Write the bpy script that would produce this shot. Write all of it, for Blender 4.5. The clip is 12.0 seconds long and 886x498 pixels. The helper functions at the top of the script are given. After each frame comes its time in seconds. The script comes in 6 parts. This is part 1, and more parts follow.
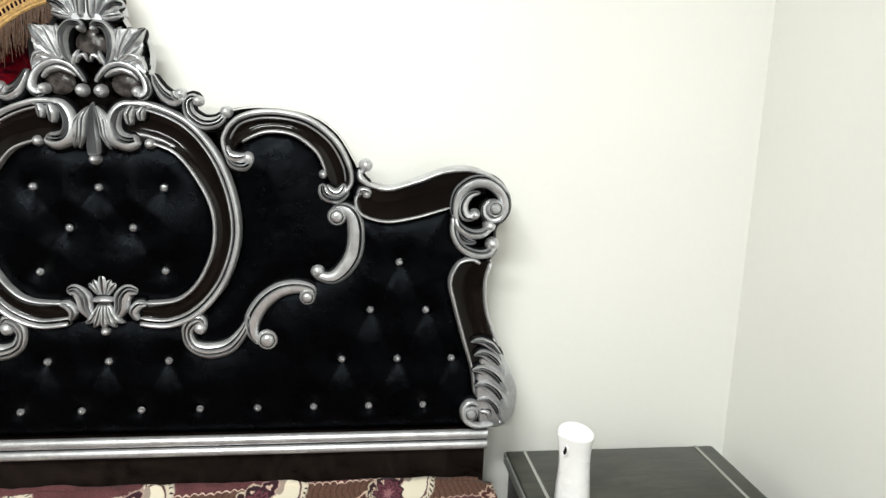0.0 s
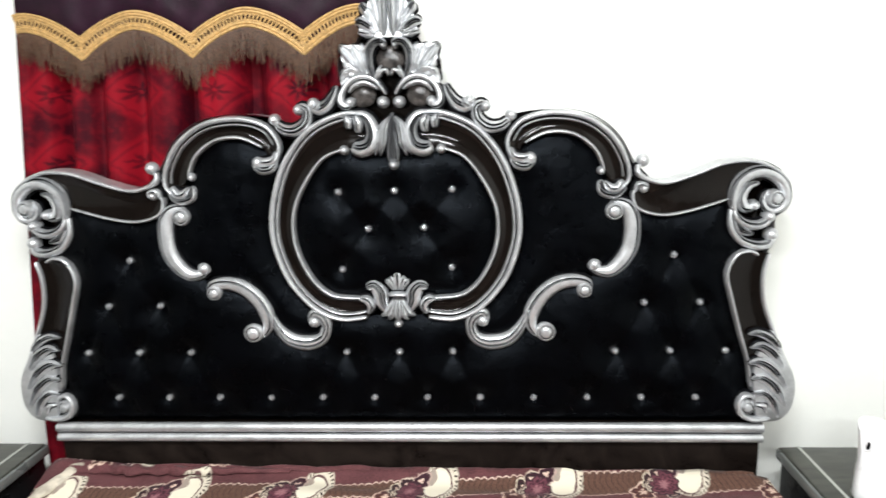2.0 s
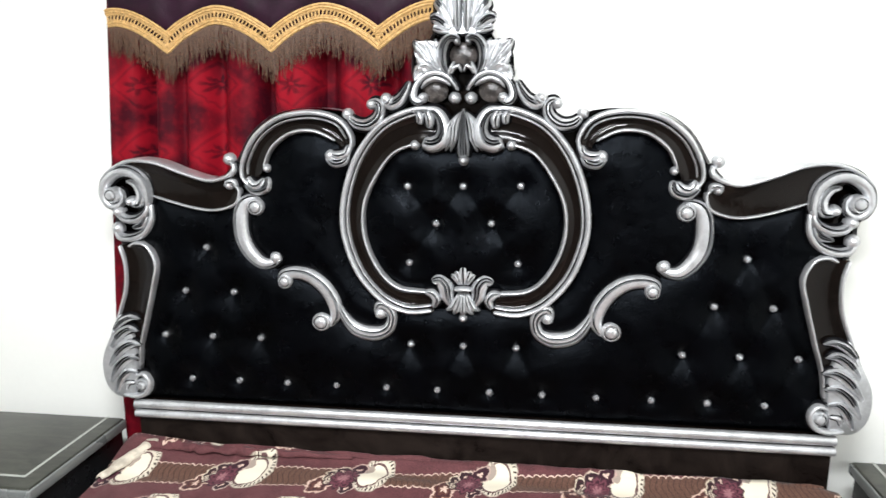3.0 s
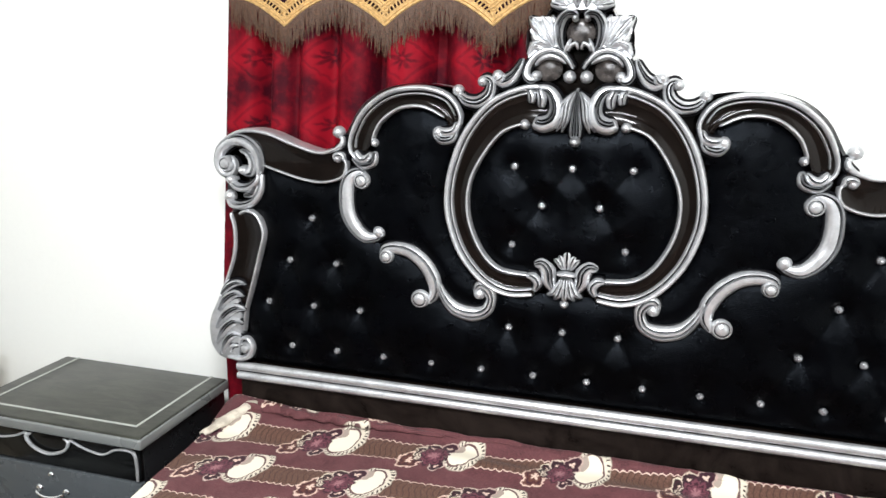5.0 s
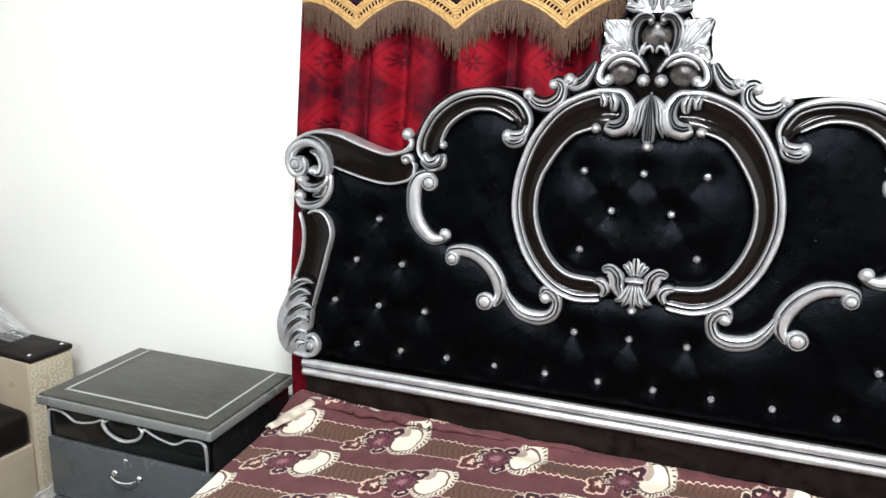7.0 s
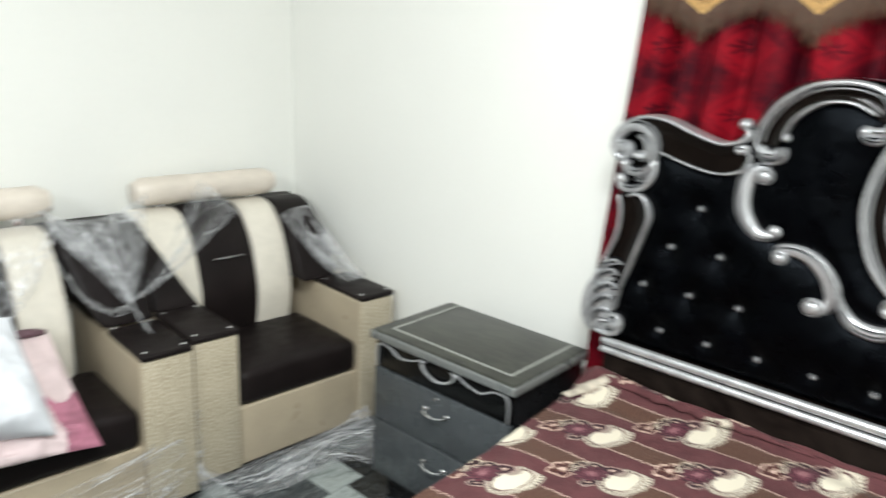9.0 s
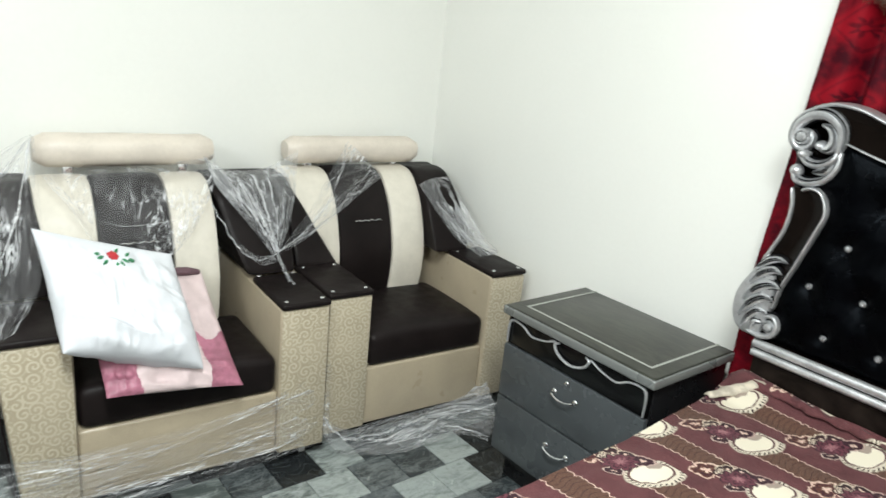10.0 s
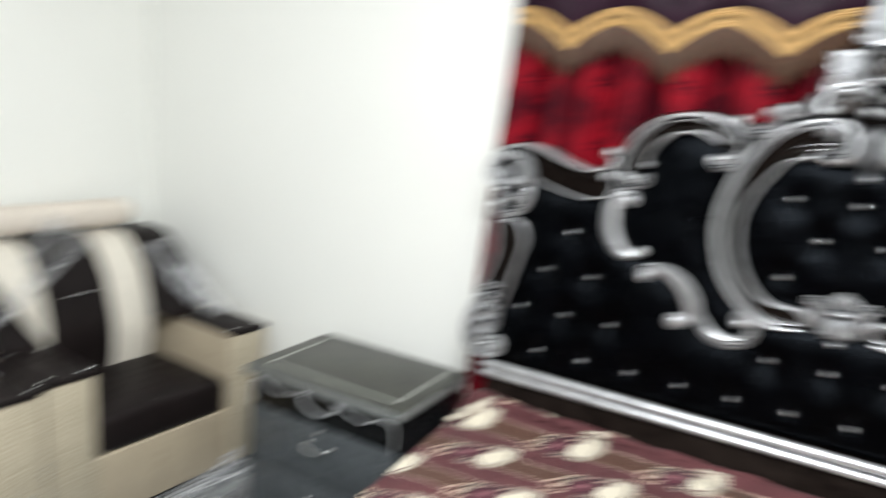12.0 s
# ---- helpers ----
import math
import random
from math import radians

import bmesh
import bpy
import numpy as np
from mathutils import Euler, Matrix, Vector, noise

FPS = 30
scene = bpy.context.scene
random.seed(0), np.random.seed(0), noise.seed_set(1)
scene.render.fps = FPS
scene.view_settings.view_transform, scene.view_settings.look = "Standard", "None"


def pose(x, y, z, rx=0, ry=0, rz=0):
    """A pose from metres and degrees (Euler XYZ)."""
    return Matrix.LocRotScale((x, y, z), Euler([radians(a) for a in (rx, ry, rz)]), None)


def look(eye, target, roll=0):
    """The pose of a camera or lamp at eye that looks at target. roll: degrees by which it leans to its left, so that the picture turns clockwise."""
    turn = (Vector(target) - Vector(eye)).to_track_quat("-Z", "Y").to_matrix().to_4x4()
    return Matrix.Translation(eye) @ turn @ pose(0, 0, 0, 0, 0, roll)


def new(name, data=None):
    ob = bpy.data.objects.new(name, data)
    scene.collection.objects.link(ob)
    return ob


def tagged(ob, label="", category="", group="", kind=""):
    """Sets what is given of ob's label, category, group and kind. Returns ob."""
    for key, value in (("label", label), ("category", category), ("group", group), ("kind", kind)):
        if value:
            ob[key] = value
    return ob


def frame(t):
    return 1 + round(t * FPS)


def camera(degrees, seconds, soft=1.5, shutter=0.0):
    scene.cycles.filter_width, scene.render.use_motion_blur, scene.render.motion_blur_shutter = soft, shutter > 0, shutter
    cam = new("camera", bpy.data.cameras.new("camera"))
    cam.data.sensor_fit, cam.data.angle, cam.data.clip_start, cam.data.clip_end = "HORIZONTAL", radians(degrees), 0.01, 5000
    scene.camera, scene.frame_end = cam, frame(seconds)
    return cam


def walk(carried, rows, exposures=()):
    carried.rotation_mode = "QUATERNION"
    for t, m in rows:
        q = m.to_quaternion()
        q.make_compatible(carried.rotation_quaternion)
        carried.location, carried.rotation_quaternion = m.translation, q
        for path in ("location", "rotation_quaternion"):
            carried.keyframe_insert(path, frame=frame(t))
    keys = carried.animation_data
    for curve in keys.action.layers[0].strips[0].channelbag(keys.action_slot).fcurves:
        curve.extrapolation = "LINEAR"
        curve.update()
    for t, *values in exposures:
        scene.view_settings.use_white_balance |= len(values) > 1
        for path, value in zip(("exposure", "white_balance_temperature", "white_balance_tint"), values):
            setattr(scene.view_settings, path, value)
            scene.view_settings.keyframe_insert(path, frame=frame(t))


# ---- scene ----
cam = camera(64.4, 12.0, shutter=0.8)
PATH = [
    (0, (0.58, -1.712, 1.548), (0.84, 0.234, 1.168), 2.0),
    (0.1, (0.5792, -1.712, 1.5483), (0.8372, 0.2342, 1.1684), 2.0),
    (0.2, (0.5691, -1.7115, 1.5523), (0.804, 0.2369, 1.1731), 2.02),
    (0.3, (0.5534, -1.7109, 1.5586), (0.7518, 0.2412, 1.1805), 2.04),
    (0.5, (0.51, -1.709, 1.576), (0.608, 0.253, 1.201), 2.1),
    (1, (0.365, -1.731, 1.576), (0.358, 0.229, 1.179), -0.5),
    (1.5, (0.248, -1.739, 1.573), (0.249, 0.212, 1.132), -1.4),
    (2, (0.209, -1.758, 1.536), (0.109, 0.204, 1.162), -1.2),
    (2.5, (0.196, -1.759, 1.557), (0.025, 0.193, 1.159), -0.8),
    (2.7, (0.195, -1.769, 1.546), (-0.023, 0.18, 1.155), -0.6),
    (4.3, (0.161, -1.748, 1.555), (-0.237, 0.162, 1.115), 0.8),
    (4.5, (0.173, -1.748, 1.541), (-0.281, 0.148, 1.095), 0.9),
    (5, (0.147, -1.749, 1.535), (-0.36, 0.134, 1.092), 1.3),
    (5.5, (0.132, -1.757, 1.534), (-0.387, 0.123, 1.088), 1.9),
    (6, (0.129, -1.761, 1.529), (-0.465, 0.095, 1.075), 1.9),
    (6.5, (0.114, -1.77, 1.529), (-0.49, 0.087, 1.095), 1.8),
    (6.7, (0.11, -1.763, 1.545), (-0.511, 0.085, 1.095), 1.6),
    (8.3, (0.095, -1.81, 1.545), (-0.733, -0.039, 1.122), 1.8),
    (8.5, (0.1, -1.83, 1.514), (-0.84, -0.115, 1.099), 2.1),
    (8.7, (0.081, -1.833, 1.549), (-1.0, -0.216, 1.08), 2.0),
    (9, (0.015, -1.897, 1.555), (-1.249, -0.441, 1.021), 2.9),
    (9.2, (0.03, -1.896, 1.513), (-1.322, -0.518, 0.992), 3.4),
    (9.5, (-0.046, -1.949, 1.51), (-1.456, -0.652, 0.937), 4.4),
    (10, (-0.073, -1.953, 1.488), (-1.54, -0.726, 0.903), 6.0),
    (10.5, (-0.076, -1.96, 1.493), (-1.573, -0.776, 0.898), 6.8),
    (11, (-0.082, -1.983, 1.48), (-1.563, -0.769, 0.901), 7.6),
    (11.5, (-0.061, -1.959, 1.49), (-1.529, -0.721, 0.932), 6.9),
    (11.7, (-0.018, -1.967, 1.455), (-1.394, -0.602, 0.961), 6.9),
    (12, (-0.041, -1.939, 1.523), (-0.998, -0.231, 1.111), 4.4),
]
walk(cam, [(t, look(eye, target, roll)) for t, eye, target, roll in PATH],
     [(0, -0.26, 6750, 10), (1.0, -0.20, 6700, 10), (2.0, 0.15, 6500, 12), (4.5, 0.32, 6400, 14), (6.5, 0.32, 6400, 14), (8.5, 0.16, 6420, 12), (9.5, 0.02, 6480, 7), (11.4, 0.08, 6450, 8), (12, 0.05, 6420, 12)])


# ---- light ----
world = bpy.data.worlds.new("world")
scene.world = world
world.use_nodes = True
world.node_tree.nodes["Background"].inputs[0].default_value = (0.9, 0.95, 1.0, 1)
world.node_tree.nodes["Background"].inputs[1].default_value = 0.3


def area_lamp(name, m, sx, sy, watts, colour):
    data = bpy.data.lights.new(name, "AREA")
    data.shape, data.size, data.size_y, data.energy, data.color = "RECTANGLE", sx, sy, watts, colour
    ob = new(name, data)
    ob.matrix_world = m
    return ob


# unseen lamps added: room light from the ceiling, fill from behind the camera
area_lamp("unseen_ceiling_light", look((0.02, -1.95, 2.9), (0.02, -1.95, 0)), 1.2, 0.3, 121, (0.957, 1.0, 1.0))
area_lamp("unseen_front_fill", look((-0.1, -3.65, 2.45), (-0.1, 0, 1.0)), 1.2, 0.12, 47, (0.957, 1.0, 1.0))


# ---- materials ----
class Nodes:
    """A small writer of node trees: numbers and sockets in, sockets out."""

    def __init__(self, name):
        self.mat = bpy.data.materials.new(name)
        self.mat.use_nodes = True
        self.tree = self.mat.node_tree
        self.bsdf = self.tree.nodes["Principled BSDF"]

    def put(self, socket, value):
        if isinstance(value, bpy.types.NodeSocket):
            self.tree.links.new(value, socket)
        elif isinstance(value, (tuple, list)) and len(value) == 3 and socket.type == "RGBA":
            socket.default_value = (*value, 1)
        else:
            socket.default_value = value

    def set(self, **values):
        for key, value in values.items():
            self.put(self.bsdf.inputs[key.replace("_", " ")], value)
        return self

    def m(self, op, a, b=0.0, c=0.0):
        node = self.tree.nodes.new("ShaderNodeMath")
        node.operation = op
        for socket, value in zip(node.inputs, (a, b, c)):
            self.put(socket, value)
        return node.outputs[0]

    def coords(self, kind="Object"):
        return self.tree.nodes.new("ShaderNodeTexCoord").outputs[kind]

    def xyz(self, vector):
        node = self.tree.nodes.new("ShaderNodeSeparateXYZ")
        self.put(node.inputs[0], vector)
        return node.outputs

    def vec(self, x, y, z=0.0):
        node = self.tree.nodes.new("ShaderNodeCombineXYZ")
        for socket, value in zip(node.inputs, (x, y, z)):
            self.put(socket, value)
        return node.outputs[0]

    def noise(self, scale, detail=4.0, rough=0.55, vector=None, distortion=0.0):
        node = self.tree.nodes.new("ShaderNodeTexNoise")
        self.put(node.inputs["Vector"], vector or self.coords())
        for key, value in (("Scale", scale), ("Detail", detail), ("Roughness", rough), ("Distortion", distortion)):
            node.inputs[key].default_value = value
        return node.outputs["Fac"]

    def voronoi(self, scale, feature="F1", vector=None):
        node = self.tree.nodes.new("ShaderNodeTexVoronoi")
        node.feature = feature
        self.put(node.inputs["Vector"], vector or self.coords())
        node.inputs["Scale"].default_value = scale
        return node.outputs["Distance"]

    def ramp(self, fac, lo, hi, a=0.0, b=1.0):
        node = self.tree.nodes.new("ShaderNodeMapRange")
        node.interpolation_type = "SMOOTHSTEP"
        for socket, value in zip(node.inputs, (fac, lo, hi, a, b)):
            self.put(socket, value)
        return node.outputs[0]

    def mix(self, fac, a, b):
        node = self.tree.nodes.new("ShaderNodeMix")
        node.data_type = "RGBA"
        self.put(node.inputs[0], fac), self.put(node.inputs[6], a), self.put(node.inputs[7], b)
        return node.outputs[2]

    def bump(self, height, strength=0.3, distance=0.01):
        node = self.tree.nodes.new("ShaderNodeBump")
        node.inputs["Strength"].default_value, node.inputs["Distance"].default_value = strength, distance
        self.put(node.inputs["Height"], height)
        self.put(self.bsdf.inputs["Normal"], node.outputs[0])
        return self

    def random(self):
        return self.tree.nodes.new("ShaderNodeObjectInfo").outputs["Random"]


def plain(name, colour, rough=0.5, metal=0.0, spec=0.5, vary=0.08, scale=6.0, bump=0.1, fine=120.0, **more):
    n = Nodes(name)
    dark = tuple(c * (1 - vary * 2) for c in colour)
    blotch = n.m("ADD", n.m("MULTIPLY", n.noise(scale), 0.7), n.m("MULTIPLY", n.noise(fine, 2), 0.3))
    n.set(Base_Color=n.mix(n.ramp(blotch, 0.35, 0.65), dark, colour), Metallic=metal, Roughness=n.ramp(n.noise(scale * 2.3), 0.3, 0.7, max(rough - 0.07, 0.03), rough + 0.07), Specular_IOR_Level=spec, **more)
    return n.bump(n.noise(fine, 3), bump, 0.002).mat


WALL = plain("wall_paint", (0.848, 0.85, 0.808), 0.5, vary=0.012, scale=1.5, bump=0.12, fine=60)
CEIL = plain("ceiling_paint", (0.85, 0.85, 0.83), 0.8, vary=0.01)
# dark colour for the unseen front wall, to dim reflections in the headboard
WALL_FAR = plain("dark_unseen_wall", (0.13, 0.118, 0.108), 0.6, vary=0.03, scale=1.5, bump=0.12, fine=60)
SILVER = plain("silver_paint", (0.64, 0.65, 0.665), 0.36, 0.72, vary=0.12, scale=22, bump=0.08, fine=140)
GROOVE = plain("black_antique_glaze", (0.004, 0.004, 0.005), 0.4, spec=0.1, vary=0.1)
GLOSS = plain("dark_brown_lacquer", (0.0062, 0.0042, 0.0034), 0.10, spec=0.14, vary=0.2, scale=14, bump=0.22, fine=38, Coat_Weight=0.10, Coat_Roughness=0.04)
CREST = plain("brown_velvety_inlay", (0.075, 0.065, 0.06), 0.22, spec=0.4, vary=0.4, scale=45, bump=0.5, fine=70)
CRYSTAL = plain("crystal_stone", (0.5, 0.51, 0.53), 0.12, 0.75, vary=0.15, scale=300, bump=0.3, fine=700)
CHROME = plain("chrome", (0.8, 0.81, 0.83), 0.12, 1.0, vary=0.02)
GREY = plain("grey_metallic_lacquer", (0.084, 0.093, 0.099), 0.28, 0.25, spec=0.3, vary=0.06, scale=5, bump=0.06, fine=300)
CHARCOAL = plain("charcoal_side_lacquer", (0.012, 0.012, 0.013), 0.3, spec=0.25, vary=0.15)
APRON = plain("black_apron_lacquer", (0.004, 0.004, 0.0042), 0.16, spec=0.25, vary=0.1, bump=0.04)
LINE = plain("pale_silver_line", (0.36, 0.37, 0.34), 0.45, 0.1, vary=0.05)
EDGE = plain("grey_edge_lacquer", (0.20, 0.21, 0.205), 0.32, 0.3, vary=0.04, scale=4, bump=0.0, fine=16)
PLASTIC = plain("white_plastic", (0.85, 0.85, 0.85), 0.3, vary=0.01)
BLACKVINYL = plain("dark_brown_vinyl", (0.0125, 0.0092, 0.0090), 0.46, spec=0.13, vary=0.15, scale=9, bump=0.14, fine=260)
MATTRESS = plain("cream_ticking", (0.6, 0.55, 0.45), 0.8, vary=0.1, fine=200)


def leather():
    n = Nodes("black_leatherette")
    cells = n.voronoi(220, "DISTANCE_TO_EDGE")
    creases = n.noise(38, 6, 0.65, distortion=1.2)
    n.set(Base_Color=n.mix(n.ramp(n.noise(9), 0.3, 0.7), (0.0001, 0.0001, 0.0002), (0.0004, 0.0005, 0.0009)), Specular_IOR_Level=0.06, Specular_Tint=(0.74, 0.85, 1.0), Roughness=n.ramp(n.noise(22, 5), 0.3, 0.7, 0.24, 0.40))
    return n.bump(n.m("ADD", n.m("MULTIPLY", creases, 1.0), n.m("MULTIPLY", cells, 0.6)), 0.32, 0.005).mat


def walnut_top():
    n = Nodes("grey_green_veneer")
    x, y, z = n.xyz(n.coords())
    grain = n.noise(14, 6, 0.65, n.vec(n.m("MULTIPLY", x, 0.6), n.m("MULTIPLY", y, 2.2), z), 0.6)
    n.set(Base_Color=n.mix(n.ramp(grain, 0.3, 0.72), (0.014, 0.0148, 0.0115), (0.043, 0.0445, 0.034)), Roughness=0.31, Specular_IOR_Level=0.42)
    return n.bump(n.noise(90, 4), 0.1, 0.002).mat


def plinth_wood():
    n = Nodes("dark_mottled_wood")
    grain = n.noise(7, 7, 0.7, distortion=1.5)
    n.set(Base_Color=n.mix(n.ramp(grain, 0.3, 0.7), (0.004, 0.0027, 0.0023), (0.015, 0.0105, 0.0085)), Specular_IOR_Level=0.06, Roughness=n.ramp(grain, 0.3, 0.7, 0.25, 0.5))
    return n.bump(n.noise(60, 4), 0.15, 0.002).mat


def cream_jacquard():
    """Tan-cream upholstery with raised pale spiral curls, one to a cell."""
    n = Nodes("cream_jacquard")
    x, y, z = n.xyz(n.coords())
    at = n.vec(y, z, 0.0)
    cell = n.tree.nodes.new("ShaderNodeTexVoronoi")
    n.put(cell.inputs["Vector"], at)
    cell.inputs["Scale"].default_value, cell.inputs["Randomness"].default_value = 27.0, 0.8
    cx, cy, cz = n.xyz(cell.outputs["Position"])
    du, dv = n.m("SUBTRACT", y, cx), n.m("SUBTRACT", z, cy)
    r = n.m("SQRT", n.m("ADD", n.m("MULTIPLY", du, du), n.m("MULTIPLY", dv, dv)))
    rr, gg, bb = n.xyz(cell.outputs["Color"])
    hand = n.m("SUBTRACT", n.m("MULTIPLY", n.m("GREATER_THAN", gg, 0.5), 2.0), 1.0)
    turn = n.m("ADD", n.m("MULTIPLY", n.m("ARCTAN2", dv, du), hand), n.m("ADD", n.m("MULTIPLY", r, 430.0), n.m("MULTIPLY", rr, 6.28)))
    curl = n.m("MULTIPLY", n.ramp(n.m("SINE", turn), -0.05, 0.45), n.ramp(r, 0.022, 0.030, 1.0, 0.0))
    n.set(Base_Color=n.mix(curl, n.mix(n.ramp(n.noise(8), 0.3, 0.7), (0.36, 0.305, 0.215), (0.42, 0.36, 0.26)), (0.50, 0.445, 0.335)), Roughness=n.ramp(curl, 0.0, 1.0, 0.42, 0.6), Sheen_Weight=0.1)
    return n.bump(n.m("ADD", curl, n.m("MULTIPLY", n.noise(300, 2), 0.4)), 0.25, 0.003).mat


def cream_vinyl():
    return plain("cream_vinyl", (0.43, 0.362, 0.262), 0.34, vary=0.06, scale=7, bump=0.25, fine=200)


def red_velvet():
    """Red curtain with darker woven lozenges, chevrons and flowers in rows."""
    n = Nodes("red_damask_velvet")
    x, y, z = n.xyz(n.coords())
    wob = n.m("MULTIPLY", n.m("SUBTRACT", n.noise(30, 3), 0.5), 0.02)
    x, z = n.m("ADD", x, wob), n.m("ADD", z, wob)
    u = n.m("SUBTRACT", n.m("FRACT", n.m("DIVIDE", n.m("ADD", x, 0.295), 0.22)), 0.5)
    w = n.m("SUBTRACT", n.m("FRACT", n.m("DIVIDE", n.m("ADD", z, 0.1285), 0.183)), 0.5)
    au, aw = n.m("ABSOLUTE", u), n.m("ABSOLUTE", w)
    lozenge = n.m("ADD", au, aw)
    outside = n.ramp(lozenge, 0.36, 0.5)
    chevron = n.ramp(n.m("ABSOLUTE", n.m("SUBTRACT", lozenge, 0.33)), 0.012, 0.045, 0.40, 0.0)
    radius = n.m("SQRT", n.m("ADD", n.m("MULTIPLY", u, u), n.m("MULTIPLY", n.m("MULTIPLY", w, w), 1.6)))
    petals = n.m("ADD", 0.13, n.m("MULTIPLY", n.m("SINE", n.m("MULTIPLY", n.m("ARCTAN2", u, w), 8.0)), 0.055))
    flower = n.ramp(n.m("SUBTRACT", radius, petals), -0.06, 0.05, 0.75, 0.0)
    heart = n.ramp(radius, 0.02, 0.05, 0.0, 1.0)
    dark = n.m("MAXIMUM", n.m("MAXIMUM", n.m("MULTIPLY", outside, 0.62), chevron), n.m("MULTIPLY", flower, heart))
    dark = n.m("MULTIPLY", dark, n.ramp(n.noise(70, 4), 0.25, 0.6, 0.55, 1.0))
    dark = n.m("MINIMUM", n.m("ADD", dark, n.ramp(n.noise(7, 3), 0.42, 0.68, 0.0, 0.55)), 1.0)
    n.set(Base_Color=n.mix(dark, (0.215, 0.004, 0.011), (0.038, 0.002, 0.006)), Roughness=0.6, Specular_IOR_Level=0.08, Sheen_Weight=0.02, Sheen_Tint=(0.9, 0.1, 0.15))
    return n.bump(n.m("ADD", n.noise(400, 2), n.m("MULTIPLY", dark, -1.0)), 0.2, 0.003).mat


def bedspread_cloth():
    """Maroon woven cloth: brown chain bands with cream scalloped borders, cream crescents and plum flowers set in staggered rows."""
    n = Nodes("maroon_jacquard")
    x, y, z = n.xyz(n.coords())
    lean = n.m("SUBTRACT", x, n.m("MULTIPLY", y, 0.155))
    y = n.m("SUBTRACT", y, n.m("MULTIPLY", x, 0.06))
    row = n.m("ADD", n.m("DIVIDE", n.m("ADD", y, 0.108), 0.175), 0.5)
    odd = n.m("MULTIPLY", n.m("FRACT", n.m("MULTIPLY", n.m("FLOOR", row), 0.5)), 1.0)
    v = n.m("MULTIPLY", n.m("SUBTRACT", n.m("FRACT", row), 0.5), 0.175)
    u = n.m("MULTIPLY", n.m("SUBTRACT", n.m("FRACT", n.m("ADD", n.m("DIVIDE", n.m("ADD", lean, 0.092), 0.324), odd)), 0.5), 0.324)
    wob = n.m("MULTIPLY", n.m("SUBTRACT", n.noise(45, 2), 0.5), 0.016)
    u, v = n.m("ADD", u, wob), n.m("ADD", v, n.m("MULTIPLY", wob, -0.8))

    def disc(cu, cv, su, sv):
        a, b = n.m("DIVIDE", n.m("SUBTRACT", u, cu), su), n.m("DIVIDE", n.m("SUBTRACT", v, cv), sv)
        return n.m("SQRT", n.m("ADD", n.m("MULTIPLY", a, a), n.m("MULTIPLY", b, b)))

    def inside(d, edge=1.0, soft=0.06):
        return n.ramp(d, edge - soft, edge + soft, 1.0, 0.0)

    def ring(d, r, w):
        return n.ramp(n.m("ABSOLUTE", n.m("SUBTRACT", d, r)), w * 0.7, w * 1.3, 1.0, 0.0)

    def angle(cu, cv):
        return n.m("ARCTAN2", n.m("SUBTRACT", v, cv), n.m("SUBTRACT", u, cu))

    av = n.m("ABSOLUTE", n.m("SUBTRACT", v, 0.008))
    weave = n.ramp(n.noise(300, 3), 0.3, 0.7)
    cloud = n.ramp(n.noise(18, 4), 0.3, 0.7)
    cream, ink, pale = (0.66, 0.60, 0.48), (0.022, 0.010, 0.011), (0.58, 0.42, 0.34)
    col = n.mix(n.m("ADD", n.m("MULTIPLY", weave, 0.6), n.m("MULTIPLY", cloud, 0.4)), (0.056, 0.018, 0.020), (0.130, 0.046, 0.049))
    scallop = n.m("MULTIPLY", n.m("ABSOLUTE", n.m("SINE", n.m("MULTIPLY", x, 165.0))), 0.006)
    band = n.ramp(n.m("SUBTRACT", av, scallop), 0.034, 0.036, 1.0, 0.0)
    col = n.mix(band, col, n.mix(weave, (0.068, 0.032, 0.022), (0.125, 0.064, 0.045)))
    links = n.m("ABSOLUTE", n.m("SINE", n.m("ADD", n.m("MULTIPLY", x, 210.0), n.m("MULTIPLY", n.m("SINE", n.m("MULTIPLY", v, 85.0)), 1.1))))
    col = n.mix(n.m("MULTIPLY", n.ramp(links, 0.15, 0.4, 1.0, 0.0), n.m("MULTIPLY", band, 0.65)), col, (0.030, 0.013, 0.010))
    edge = n.ramp(n.m("ABSOLUTE", n.m("SUBTRACT", n.m("SUBTRACT", av, scallop), 0.0355)), 0.0008, 0.0021, 1.0, 0.0)
    col = n.mix(edge, col, (0.58, 0.43, 0.36))
    # crescent: braided rim, cream field, dark inner line
    cu, cv, su, sv = 0.044, 0.026, 0.047, 0.078
    big = disc(cu, cv, su, sv)
    around = n.m("ARCTAN2", n.m("DIVIDE", n.m("SUBTRACT", v, cv), sv), n.m("DIVIDE", n.m("SUBTRACT", u, cu), su))
    teeth = n.ramp(n.m("SINE", n.m("ADD", n.m("MULTIPLY", around, 30.0), n.m("MULTIPLY", big, 16.0))), 0.0, 0.5)
    col = n.mix(inside(big), col, (0.56, 0.50, 0.40))
    col = n.mix(n.m("MULTIPLY", ring(big, 0.88, 0.08), teeth), col, ink)
    inner = disc(0.038, 0.022, 0.034, 0.056)
    col = n.mix(inside(inner), col, cream)
    col = n.mix(ring(inner, 1.02, 0.06), col, (0.10, 0.05, 0.05))
    bud = disc(0.020, 0.052, 0.012, 0.022)
    col = n.mix(inside(bud), col, (0.30, 0.24, 0.20))

